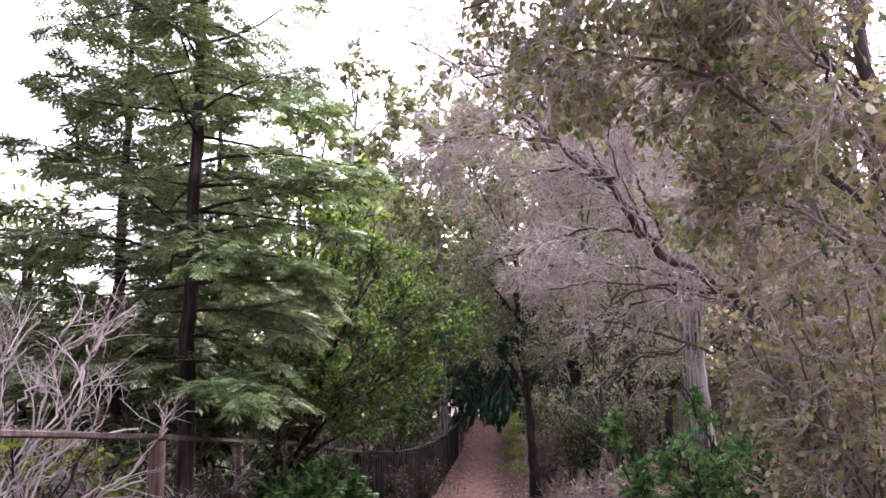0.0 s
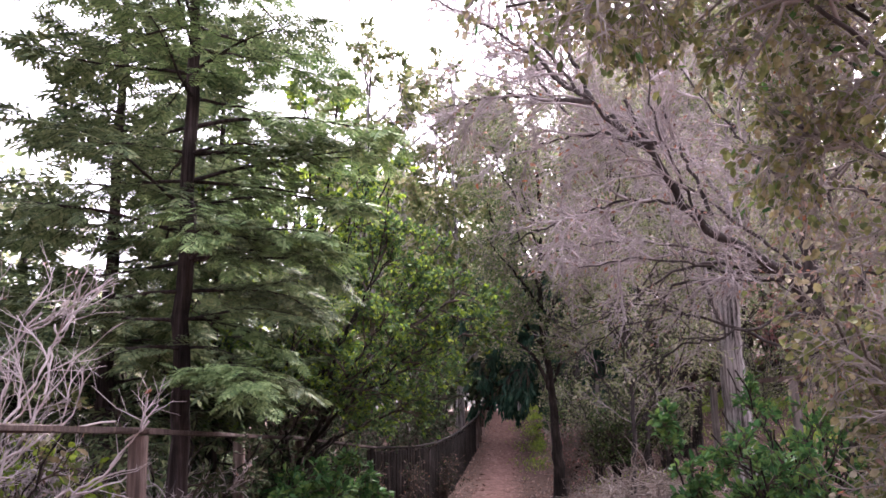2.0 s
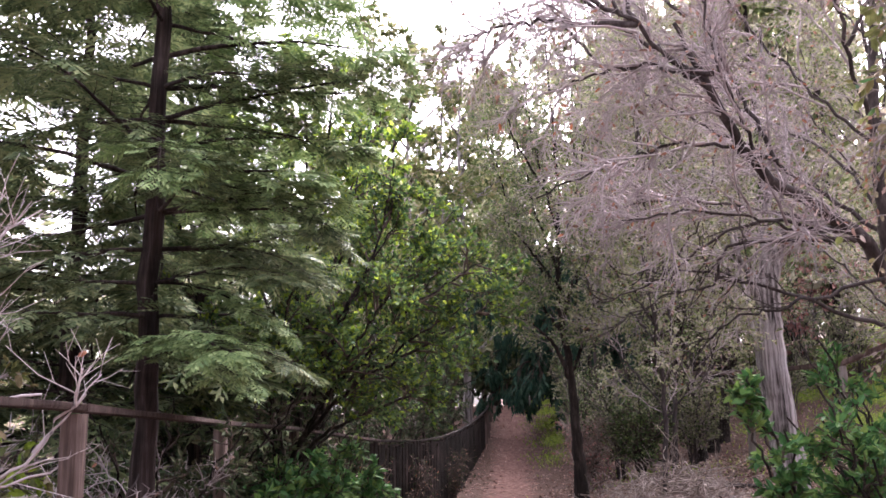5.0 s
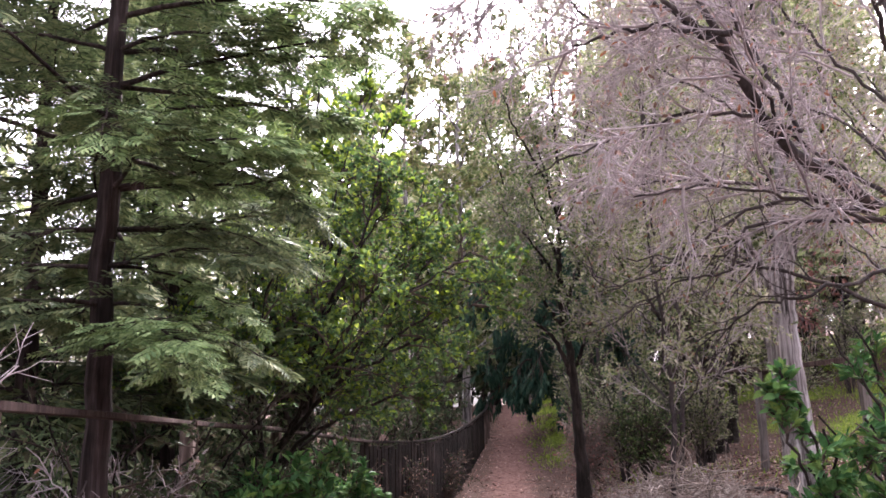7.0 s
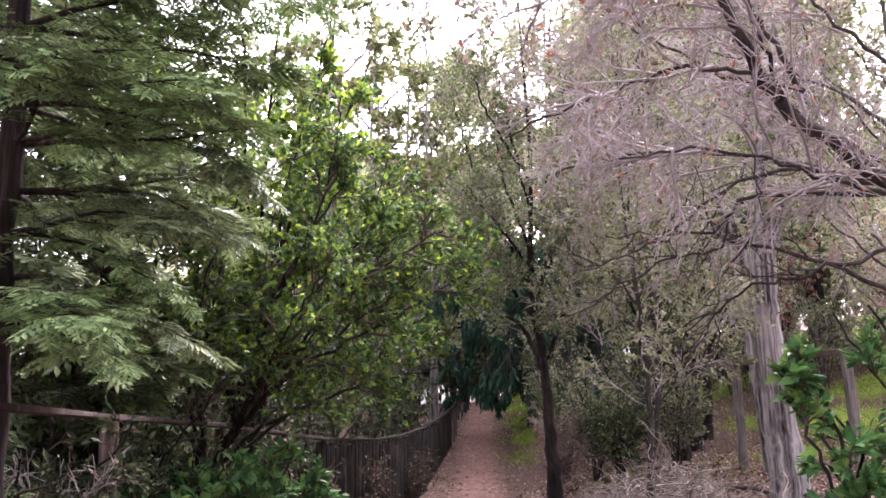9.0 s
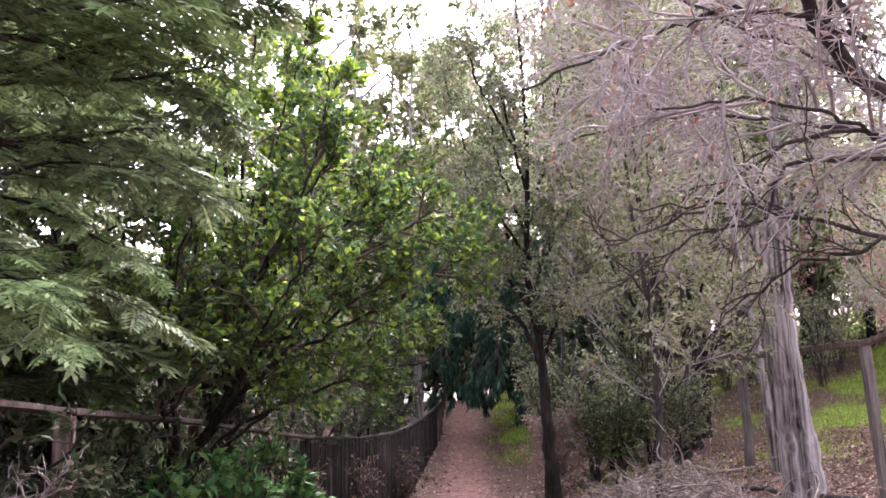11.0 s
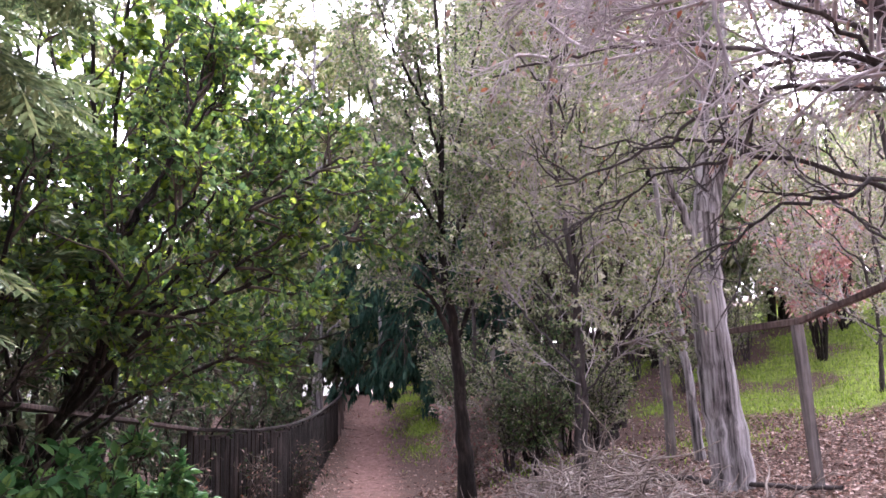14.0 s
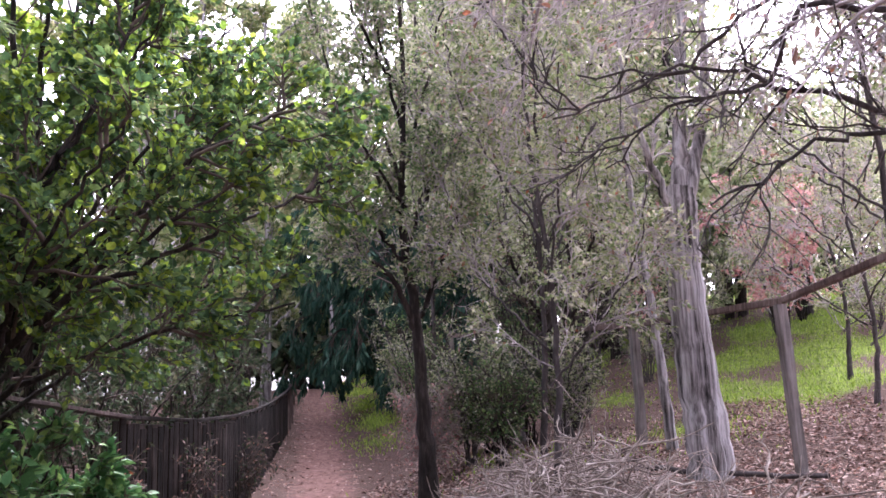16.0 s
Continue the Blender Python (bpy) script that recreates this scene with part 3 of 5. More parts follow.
def tree(name, at, label, trunk, girth, limbs, bark, twig_mat, leaf_sets, branch=(10, 1.0, 0.9), twig=(8, 0.45, 0.9), fine=None,
         group="", girth_top=0.03, droop=0.0, wiggle=0.22, trunk_twigs=0, limb_girth=0.05, kind="", category="tree", flare=0.35, sides=12, single=0, thin=1.0, bare_limbs=()):
    """A broadleaf tree or shrub. Points are offsets from the foot. limbs: lines. branch, twig, fine: number on each line, length, spread.
    leaf_sets: (material, leaves on each twig, size, outline, flat, hang)."""
    reseed(at)
    base = np.array([at[0], at[1], float(ground_z(*at)) - 0.08])
    t = thing(name, base, label, category, group, kind)
    lines = []
    if trunk is not None:
        tl = bent(trunk, 30, 0.01)
        part("trunk", trunk_mesh("trunk", tl, girth, girth_top, sides, flare, 0.1 if sides > 14 else 0.06), bark, t)
        lines.append(tl)
    for L in limbs:
        g = limb_girth
        if isinstance(L, tuple) and not isinstance(L[0], (tuple, list)):
            g, L = L[0], L[1]
        p = bent(L, 24, 0.018)
        part("limb", tubes("limb", [(p, taper(p, g, max(0.008, g * 0.22)))], (9,)), bark, t)
        lines.append(bent(p[0][::3], 30))
    base_lines = np.concatenate([l if l.shape[1] == 30 else bent(l[0], 30) for l in lines])
    src = base_lines if (trunk is None or trunk_twigs) else base_lines[1:]
    if at[1] > 22 or at[0] < -4.2:
        branch, twig = (max(5, int(branch[0] * 0.75)), branch[1] * 1.1, branch[2]), (max(4, int(twig[0] * 0.75)), twig[1] * 1.15, twig[2])
    B = offshoots(src, branch[0], 0.22, 1.0, branch[2], branch[1], 6, wiggle, droop)
    T = offshoots(B, twig[0], 0.15, 1.0, twig[2], twig[1], 2 if at[1] > 13 else 3, wiggle * 1.2, droop)
    sets = [(B, taper(B, 0.016 if limb_girth > 0.02 else 0.009, 0.004)), (T, taper(T, 0.007 * thin, 0.003 * thin))]
    last = T
    if fine:
        Fi = offshoots(T, fine[0], 0.15, 1.0, fine[2], fine[1], 2, wiggle, droop)
        sets.append((Fi, taper(Fi, 0.0045 * thin, 0.0022 * thin)))
        last = np.concatenate([Fi])
    tagged(part("twig_mass", tubes("twig_mass", sets, (4, 3, 3)), twig_mat, t), kind="stuff")
    for g, L in bare_limbs:
        p = bent(L, 20, 0.025)
        part("limb", tubes("limb", [(p, taper(p, g, 0.006))], (8,)), bark, t)
        bb = offshoots(p, 9, 0.15, 1.0, 0.8, 0.75, 7, 0.25, 0.02)
        bt = offshoots(bb, 5, 0.2, 1.0, 0.8, 0.3, 4, 0.25, 0.02)
        tagged(part("twig_mass", tubes("twig_mass", [(bb, taper(bb, g * 0.35, 0.004)), (bt, taper(bt, 0.005, 0.002))], (5, 3)), bark, t), kind="stuff")
    for mat_, m, size, outline, flat, hang in leaf_sets:
        if m >= 2 and (at[1] > 22 or at[0] < -4.2):
            m, size = m * 1.3, size * 1.2
        use = last if m >= 1 else last[rng.random(len(last)) < m]
        a, w = leaf_spots(use, max(1, int(m)), 0.2, 1.0, 1.0, hang)
        if single:
            a, w = single_leaves(t, a, w, size, single)
        part("crown", leaves("crown", a, w, size, outline, flat), mat_, t)
    reseed(at, 1)
    return t


def leaf_blade():
    """One leaf, one long: a folded blade with a bent tip and a short stalk."""
    v, f = [], []
    for y, half, z in ((0.0, 0.012, 0.0), (0.12, 0.03, 0.01), (0.3, 0.19, 0.03), (0.55, 0.23, 0.03), (0.8, 0.13, 0.0), (1.0, 0.01, -0.06)):
        v += [(-half, y, z + half * 0.3), (0, y, z), (half, y, z + half * 0.3)]
    for i in range(5):
        k = 3 * i
        f += [(k, k + 1, k + 4, k + 3), (k + 1, k + 2, k + 5, k + 4)]
    return mesh_of("leaf", np.array(v), np.array(f), True)


LEAF_BLADE = leaf_blade()


def single_leaves(t, a, w, size, count):
    """Sets the leaves on the trail's side one by one; gives back the rest."""
    side = 1 if t.location.x < 0 else -1
    order = np.argsort(-side * a[:, 0] - 0.4 * a[:, 2])
    for k in order[:count]:
        d = Vector(w[k])
        m = d.to_track_quat("Y", "Z").to_matrix().to_4x4() @ Matrix.Rotation(random.gauss(0, 0.5), 4, "Y")
        leaf = part("leaf", LEAF_BLADE, BUSH_LEAF_ONE, t)
        leaf.matrix_basis = Matrix.Translation(a[k]) @ m @ Matrix.Scale(size * random.uniform(0.7, 1.3), 4)
    return a[order[count:]], w[order[count:]]


def fan(n, height, radius, base=0.0, az=(0, 2 * math.pi), curve=0.3):
    """Stems that spread from a foot, as limbs for a shrub."""
    out = []
    for i in range(n):
        a = az[0] + (az[1] - az[0]) * (i + rng.uniform(0, 0.9)) / n
        r, h = radius * rng.uniform(0.5, 1.05), height * rng.uniform(0.65, 1.05)
        out.append([(0.05 * math.cos(a), 0.05 * math.sin(a), base), (r * curve * math.cos(a), r * curve * math.sin(a), base + h * 0.5), (r * math.cos(a), r * math.sin(a), base + h)])
    return out


# redwoods
def spread_main(u):
    return np.interp(u, [0, 0.15, 0.35, 0.6, 0.8, 1.0], [1.5, 1.75, 2.2, 2.1, 1.5, 0.3])


redwood((-3.0, 9.95), 12.0, 0.125, "tall dark redwood tree with drooping green boughs behind the fence", spread_main, 3.1, 70, spray=0.23,
        fixed=[(3.75, -0.13, 1.6), (3.35, 0.13, 1.4), (3.55, 0.05, 1.2), (2.95, -0.83, 1.65), (2.9, -0.6, 1.35), (2.85, -0.98, 1.4), (4.1, -0.5, 1.6), (3.7, 0.2, 1.5), (3.6, -0.25, 1.5), (4.3, 0.05, 1.8), (4.5, -0.35, 1.8), (4.0, -0.9, 1.5), (5.0, -0.2, 2.1), (5.4, 0.2, 2.2), (4.9, -1.2, 1.7), (3.9, 0.5, 1.7)])
redwood((-4.75, 12.2), 10.5, 0.15, "redwood tree with layered dark green boughs", lambda u: np.interp(u, [0, 0.2, 0.7, 1], [2.3, 2.4, 1.5, 0.2]), 1.4, 62, split=False, spray=0.23)
redwood((-3.75, 13.8), 9.0, 0.11, "slender redwood tree with sparse lower boughs", lambda u: np.interp(u, [0, 0.2, 0.7, 1], [1.5, 1.9, 1.2, 0.2]), 1.3, 48, split=False, spray=0.23)
redwood((-7.2, 14.5), 6.0, 0.13, "redwood tree with layered dark green boughs", lambda u: np.interp(u, [0, 0.2, 0.7, 1], [2.1, 2.4, 1.4, 0.2]), 0.8, 45, split=False, spray=0.27)

redwood((-5.1, 16.6), 10.0, 0.12, "redwood tree with layered dark green boughs", lambda u: np.interp(u, [0, 0.2, 0.7, 1], [1.9, 2.2, 1.3, 0.2]), 0.9, 46, split=False, spray=0.25)

# evergreen oak that leans over the fence
tree("oak_tree", (-3.3, 14.6), "leafy green oak tree leaning over the wooden fence", [(0, 0, 0), (0.3, -0.2, 1.0), (0.9, -0.6, 1.9), (1.3, -0.9, 2.5)], 0.06,
     [(0.034, [(0.9, -0.6, 1.9), (1.6, -1.0, 2.6), (2.3, -1.2, 3.1), (3.1, -1.3, 3.6)]),
      (0.03, [(0.6, -0.4, 1.5), (1.4, -0.7, 2.1), (2.4, -0.5, 2.5), (3.3, -0.3, 2.7)]),
      (0.03, [(1.2, -0.85, 2.4), (1.4, -0.9, 3.3), (1.9, -0.8, 4.3), (2.3, -0.7, 5.0)]),
      (0.028, [(0.5, -0.3, 1.4), (0.7, -0.9, 2.5), (0.9, -1.3, 3.6), (1.1, -1.2, 4.7)]),
      (0.025, [(0.4, -0.3, 1.2), (1.2, 0.2, 2.0), (2.2, 0.9, 2.8), (3.2, 1.3, 3.5)]),
      (0.025, [(1.5, -0.95, 2.6), (2.3, -0.6, 3.6), (2.9, -0.2, 4.4)]),
      (0.025, [(0.7, -0.5, 1.6), (0.5, -0.8, 3.0), (0.7, -1.0, 4.6), (0.8, -0.9, 6.2)]),
      (0.022, [(1.4, -0.9, 3.3), (2.0, -0.9, 4.6), (2.2, -0.8, 5.9)]), (0.022, [(1.6, -1.0, 2.6), (2.6, -0.6, 3.2), (3.4, 0.0, 3.7), (3.9, 0.4, 4.1)]),
      (0.022, [(0.8, -0.5, 1.8), (1.4, -1.2, 2.6), (1.9, -1.7, 3.3), (2.3, -2.0, 3.8)]),
      (0.022, [(1.3, -0.9, 2.5), (1.9, -0.6, 3.6), (2.6, 0.0, 4.6), (3.0, 0.6, 5.3)]), (0.022, [(1.2, -0.85, 2.4), (2.2, -1.1, 3.4), (3.0, -1.0, 4.0), (3.4, -0.8, 4.3)]),
      (0.022, [(1.3, -0.9, 2.5), (1.3, -0.4, 4.2), (1.6, 0.2, 5.8), (1.9, 0.6, 7.0)]),
      (0.022, [(0.7, -0.5, 1.6), (-0.2, -1.0, 3.2), (-0.6, -1.3, 4.8), (-0.5, -1.2, 6.4)]), (0.022, [(0.4, -0.3, 1.2), (1.6, 0.6, 3.2), (2.3, 1.2, 4.8), (2.8, 1.6, 6.2)]),
      (0.03, [(0.7, -0.5, 1.6), (0.6, -1.2, 2.4), (0.9, -1.9, 3.2), (1.2, -2.3, 4.0)]), (0.03, [(0.5, -0.3, 1.4), (-0.4, -0.7, 2.2), (-0.9, -1.0, 3.0), (-1.2, -1.1, 4.2)])],
     DARK_BARK, TWIG_DARK, [(OAK_LEAF, 11, 0.07, ROUND, 0.45, 0.25), (LIME_LEAF, 4, 0.07, ROUND, 0.5, 0.1)], (11, 0.85, 0.85), (9, 0.42, 0.9))
tree("lime_tree", (-2.8, 17.0), "young tree with bright lime green leaves", [(0, 0, 0), (0.1, 0, 2.0), (0.3, 0, 4.2)], 0.06,
     fan(15, 7.8, 2.3, 1.0), DARK_BARK, TWIG_DARK, [(LIME_LEAF, 7, 0.115, ROUND, 0.5, 0.2), (OAK_LEAF, 5, 0.11, ROUND, 0.5, 0.2)], (10, 0.8, 0.8), (7, 0.4, 0.9))

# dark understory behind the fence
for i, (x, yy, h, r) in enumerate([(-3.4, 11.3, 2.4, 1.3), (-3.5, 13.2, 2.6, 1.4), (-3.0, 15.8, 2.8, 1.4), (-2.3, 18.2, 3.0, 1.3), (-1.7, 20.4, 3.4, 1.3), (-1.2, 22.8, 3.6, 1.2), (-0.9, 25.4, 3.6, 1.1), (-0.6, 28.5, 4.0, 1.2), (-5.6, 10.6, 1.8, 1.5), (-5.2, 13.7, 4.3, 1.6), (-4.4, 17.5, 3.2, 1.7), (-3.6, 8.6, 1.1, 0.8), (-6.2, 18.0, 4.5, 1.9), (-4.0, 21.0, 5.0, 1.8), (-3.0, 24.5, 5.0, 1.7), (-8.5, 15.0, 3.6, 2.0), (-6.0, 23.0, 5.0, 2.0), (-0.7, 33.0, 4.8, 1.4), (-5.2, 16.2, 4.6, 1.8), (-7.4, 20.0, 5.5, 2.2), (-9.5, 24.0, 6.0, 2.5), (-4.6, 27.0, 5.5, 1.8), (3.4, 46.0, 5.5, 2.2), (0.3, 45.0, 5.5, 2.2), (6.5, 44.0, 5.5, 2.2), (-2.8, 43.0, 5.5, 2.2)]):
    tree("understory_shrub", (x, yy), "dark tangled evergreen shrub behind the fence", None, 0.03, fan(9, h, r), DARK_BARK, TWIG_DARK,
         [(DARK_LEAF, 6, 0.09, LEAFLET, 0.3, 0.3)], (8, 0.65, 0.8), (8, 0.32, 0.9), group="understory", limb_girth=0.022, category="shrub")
# broad-leaved shrub that grows through the fence
tree("toyon_shrub", (-2.35, 13.2), "broad-leaved green shrub growing through the wooden fence", None, 0.03, fan(9, 1.75, 0.75, 0, (-2.2, 1.5)), DARK_BARK, TWIG_DARK,
     [(BUSH_LEAF, 5, 0.13, OVAL, 0.4, 0.4)], (8, 0.45, 0.8), (6, 0.22, 0.9), limb_girth=0.014, category="shrub", single=300)
tree("toyon_shrub", (-2.3, 11.0), "broad-leaved green shrub growing through the wooden fence", None, 0.03, fan(7, 1.3, 0.5, 0, (-2.0, 1.5)), DARK_BARK, TWIG_DARK,
     [(BUSH_LEAF, 5, 0.13, OVAL, 0.4, 0.4)], (7, 0.38, 0.8), (5, 0.2, 0.9), limb_girth=0.014, category="shrub", single=200)
for x, yy, h, r, k in [(-1.95, 15.7, 1.5, 0.55, 200), (-2.5, 12.1, 1.5, 0.5, 150), (-2.25, 14.4, 1.7, 0.6, 200)]:
    tree("toyon_shrub", (x, yy), "broad-leaved green shrub growing through the wooden fence", None, 0.03, fan(8, h, r, 0, (-2.2, 1.5)), DARK_BARK, TWIG_DARK,
         [(BUSH_LEAF, 5, 0.13, OVAL, 0.4, 0.4)], (7, 0.4, 0.8), (5, 0.22, 0.9), limb_girth=0.014, category="shrub", single=k)
# bleached bare shrub and yellowing shrub by the near fence
tree("bare_shrub", (-3.55, 7.0), "bleached bare shrub with pale forked branches", None, 0.03,
     [(0.015, [(0.1, 0, 0), (0.25, 0, 0.9), (0.05, 0, 1.6), (0.4, 0.1, 2.05), (0.95, 0.3, 2.2)]), (0.013, [(0, 0, 0.9), (-0.3, 0, 1.7), (-0.3, 0.1, 2.5), (0.1, 0.2, 3.2)]),
      (0.014, [(0, 0, 0.4), (-0.5, 0, 1.5), (-0.7, 0.1, 2.6), (-0.5, 0.2, 3.5)]), (0.012, [(0.2, 0, 1.0), (0.5, 0.1, 1.6), (0.9, 0.2, 1.8), (1.2, 0.3, 2.2)]),
      (0.012, [(-0.1, 0, 1.5), (0.3, 0, 2.2), (0.6, 0.1, 2.8), (0.75, 0.1, 3.2)]), (0.012, [(-0.3, 0, 1.7), (0, 0.1, 2.4), (0.4, 0.2, 3.0)]), (0.012, [(0, 0, 0.8), (0.2, 0, 1.6), (0.5, 0.1, 2.4), (0.55, 0.1, 2.9)]),
      (0.012, [(0.1, 0, 0.6), (-0.2, 0, 1.3), (0.1, 0.1, 2.1), (0.3, 0.1, 2.7)])],
     TWIG_PALE, TWIG_PALE, [(DRY_LEAF, 0.04, 0.06, OVAL, 0.3, 0.5)], (5, 0.8, 0.55), (5, 0.4, 0.6), (2, 0.18, 0.7), thin=0.6, category="shrub", wiggle=0.2, droop=-0.05, limb_girth=0.012)
tree("yellowing_shrub", (-3.7, 7.4), "sparse shrub with yellowing leaves behind the fence", None, 0.03, fan(9, 2.4, 1.0), DARK_BARK, TWIG_DARK,
     [(OLIVE_LEAF, 2, 0.10, OVAL, 0.4, 0.3), (LIME_LEAF, 2, 0.10, OVAL, 0.4, 0.3)], (7, 0.5, 0.8), (6, 0.25, 0.9), limb_girth=0.014, category="shrub")
tree("yellowing_shrub", (-4.6, 9.0), "sparse shrub with yellowing leaves behind the fence", None, 0.03, fan(8, 2.6, 1.0), DARK_BARK, TWIG_GREY,
     [(OLIVE_LEAF, 2, 0.09, OVAL, 0.4, 0.3)], (6, 0.6, 0.8), (6, 0.3, 0.9), (2, 0.14, 0.8), limb_girth=0.014, category="shrub")

for x, yy, h in [(-3.2, 8.9, 1.9), (-4.0, 8.0, 2.2), (-3.3, 10.9, 1.8), (-4.6, 10.6, 2.4), (-4.9, 8.9, 4.0), (-5.6, 9.6, 4.2)]:
    tree("bare_brush", (x, yy), "low grey tangle of bare twigs behind the fence", None, 0.03, fan(10, h, 0.8), DEAD_BARK, TWIG_GREY,
         [(DRY_LEAF, 0.1, 0.06, OVAL, 0.3, 0.5)], (7, 0.6, 0.9), (6, 0.3, 0.9), (2, 0.15, 0.9), group="bare brush", limb_girth=0.01, category="shrub")
for x, yy, h in [(-1.75, 16.4, 1.45), (-1.1, 18.4, 1.3), (-0.45, 21.0, 1.2)]:
    tree("dry_vine", (x, yy), "dry brown vine draped over the board fence", None, 0.03, fan(7, h, 0.45, 0, (-1.5, 2.5)), TWIG_DARK, TWIG_DARK,
         [(DRY_LEAF, 1, 0.05, OVAL, 0.3, 0.6), (DARK_LEAF, 1, 0.06, OVAL, 0.3, 0.6)], (6, 0.4, 0.9), (5, 0.22, 0.9), group="dry vines", limb_girth=0.008, category="vine", droop=0.15)

# leaning, nearly bare tree over the trail
tree("leaning_bare_tree", (4.75, 11.5), "nearly bare leaning tree with grey-brown limbs and fine twigs", [(0, 0, 0), (-0.1, -0.1, 1.4), (-0.4, -0.2, 2.8), (-0.5, -0.3, 4.4), (-0.3, -0.2, 6.5)], 0.21,
     [(0.088, [(-0.25, -0.15, 2.5), (-0.85, -0.35, 3.45), (-2.0, -0.95, 4.0), (-2.62, -1.4, 4.75), (-2.9, -1.5, 5.3)]), (0.026, [(-2.6, -1.38, 4.7), (-3.3, -1.7, 5.2), (-4.0, -1.7, 6.1), (-4.4, -1.6, 7.0)]),
      (0.02, [(-2.0, -0.95, 4.0), (-2.25, -1.3, 4.4), (-2.6, -1.6, 5.0), (-2.7, -1.7, 6.2)]),
      (0.02, [(-0.95, -0.5, 3.35), (-1.7, -0.8, 3.45), (-2.6, -1.3, 3.5), (-3.5, -1.5, 3.4)]),
      (0.02, [(-1.9, -1.1, 4.05), (-2.7, -1.2, 4.2), (-3.4, -1.0, 4.1), (-4.2, -0.8, 3.8)]),
      (0.024, [(-0.9, -0.4, 3.45), (-1.8, 0.2, 3.9), (-2.8, 0.7, 4.1), (-3.6, 1.1, 4.0)]),
      (0.028, [(-0.45, -0.25, 3.4), (-1.2, 0.3, 4.3), (-2.1, 0.9, 5.2), (-3.0, 1.4, 6.0)]),
      (0.028, [(-0.5, -0.3, 4.2), (-1.0, -0.9, 5.3), (-1.4, -1.3, 6.4), (-1.6, -1.5, 7.4)]),
      (0.024, [(-0.4, -0.2, 3.0), (0.4, -0.3, 4.0), (0.9, -0.5, 5.2), (1.1, -0.6, 6.4)]),
      (0.02, [(-0.45, -0.3, 3.6), (-0.6, 0.6, 4.6), (-1.0, 1.6, 5.4), (-1.6, 2.5, 6.0)]),
      (0.028, [(-2.6, -1.6, 4.75), (-3.3, -1.2, 5.0), (-4.0, -0.6, 5.0)]),
      (0.03, [(-3.3, -1.7, 5.2), (-3.5, -1.2, 6.2), (-3.6, -0.9, 7.4)]), (0.03, [(-2.62, -1.4, 4.75), (-3.4, -0.7, 5.8), (-4.2, -0.2, 6.6)]), (0.03, [(-3.3, -1.7, 5.2), (-4.2, -1.4, 5.4), (-4.9, -1.1, 5.4)]), (0.024, [(-1.9, -1.1, 4.05), (-2.2, -0.6, 5.4), (-2.4, -0.2, 7.0)]),
      (0.02, [(-0.5, -0.3, 4.4), (-1.4, 0.2, 5.8), (-2.2, 0.5, 7.5)]), (0.024, [(-1.0, -0.9, 5.3), (-0.4, -1.2, 6.4), (0.2, -1.4, 7.4)]),
      (0.024, [(-3.3, -1.7, 5.2), (-4.2, -1.2, 6.2), (-5.0, -0.6, 7.0), (-5.9, -0.2, 7.5)]), (0.022, [(-2.4, -0.2, 6.0), (-3.4, 0.4, 7.2), (-4.4, 0.8, 8.0), (-5.3, 1.0, 8.5)]),
      (0.022, [(-3.0, 1.4, 6.0), (-3.8, 1.6, 7.2), (-4.7, 1.7, 8.2)])],
     DEAD_BARK, TWIG_GREY, [(DRY_LEAF, 0.2, 0.07, OVAL, 0.3, 0.7)], (12, 1.2, 0.85), (10, 0.52, 0.85), (4, 0.24, 0.9), droop=0.02, wiggle=0.2,
     bare_limbs=[(0.026, [(-0.3, -0.1, 2.4), (-1.53, -0.2, 2.87), (-2.35, 0.0, 3.14), (-3.2, 0.3, 3.2)]), (0.022, [(-0.5, -0.3, 3.0), (-1.55, -0.4, 2.75), (-2.1, -0.3, 2.6), (-2.7, -0.2, 2.3)]),
                 (0.022, [(-0.85, -0.35, 3.45), (-2.1, -0.5, 3.55), (-2.75, -0.2, 3.1), (-3.45, 0.1, 2.85)]), (0.02, [(-0.85, -0.35, 3.4), (-2.2, -0.5, 3.35), (-2.36, -0.3, 2.95), (-2.78, -0.1, 2.9), (-3.2, 0.1, 2.7)])])
# twiggy trees that fill the middle distance
def twiggy_tree(x, yy, h, r, n, leafy):
    limbs = []
    for i in range(n):
        a, q = 2.4 * i + rng.uniform(-0.4, 0.4), 0.2 + 0.64 * i / n
        k = r * np.interp(q, [0, 0.3, 1], [0.9, 1.0, 0.35]) * rng.uniform(0.75, 1.15)
        limbs.append((0.017, [(0, 0, h * q), (k * 0.45 * math.cos(a), k * 0.45 * math.sin(a), h * q + 0.7), (k * 0.85 * math.cos(a), k * 0.85 * math.sin(a), h * q + 1.5), (k * math.cos(a), k * math.sin(a), h * q + 2.4)]))
    tree("twiggy_tree", (x, yy), "tall tree of fine grey twigs with few withered leaves", [(0, 0, 0), (0.1, 0, h * 0.3), (-0.1, 0.1, h * 0.65), (0.05, 0, h)], 0.05, limbs, DEAD_BARK, TWIG_GREY,
         [(DRY_LEAF, 0.5, 0.07, LEAFLET, 0.3, 0.6), (SMALL_LEAF, leafy, 0.075, LEAFLET, 0.3, 0.3)], (9, 1.1, 0.8), (8, 0.55, 0.9), (3, 0.28, 0.9), group="twiggy trees", girth_top=0.015, trunk_twigs=1, limb_girth=0.015)


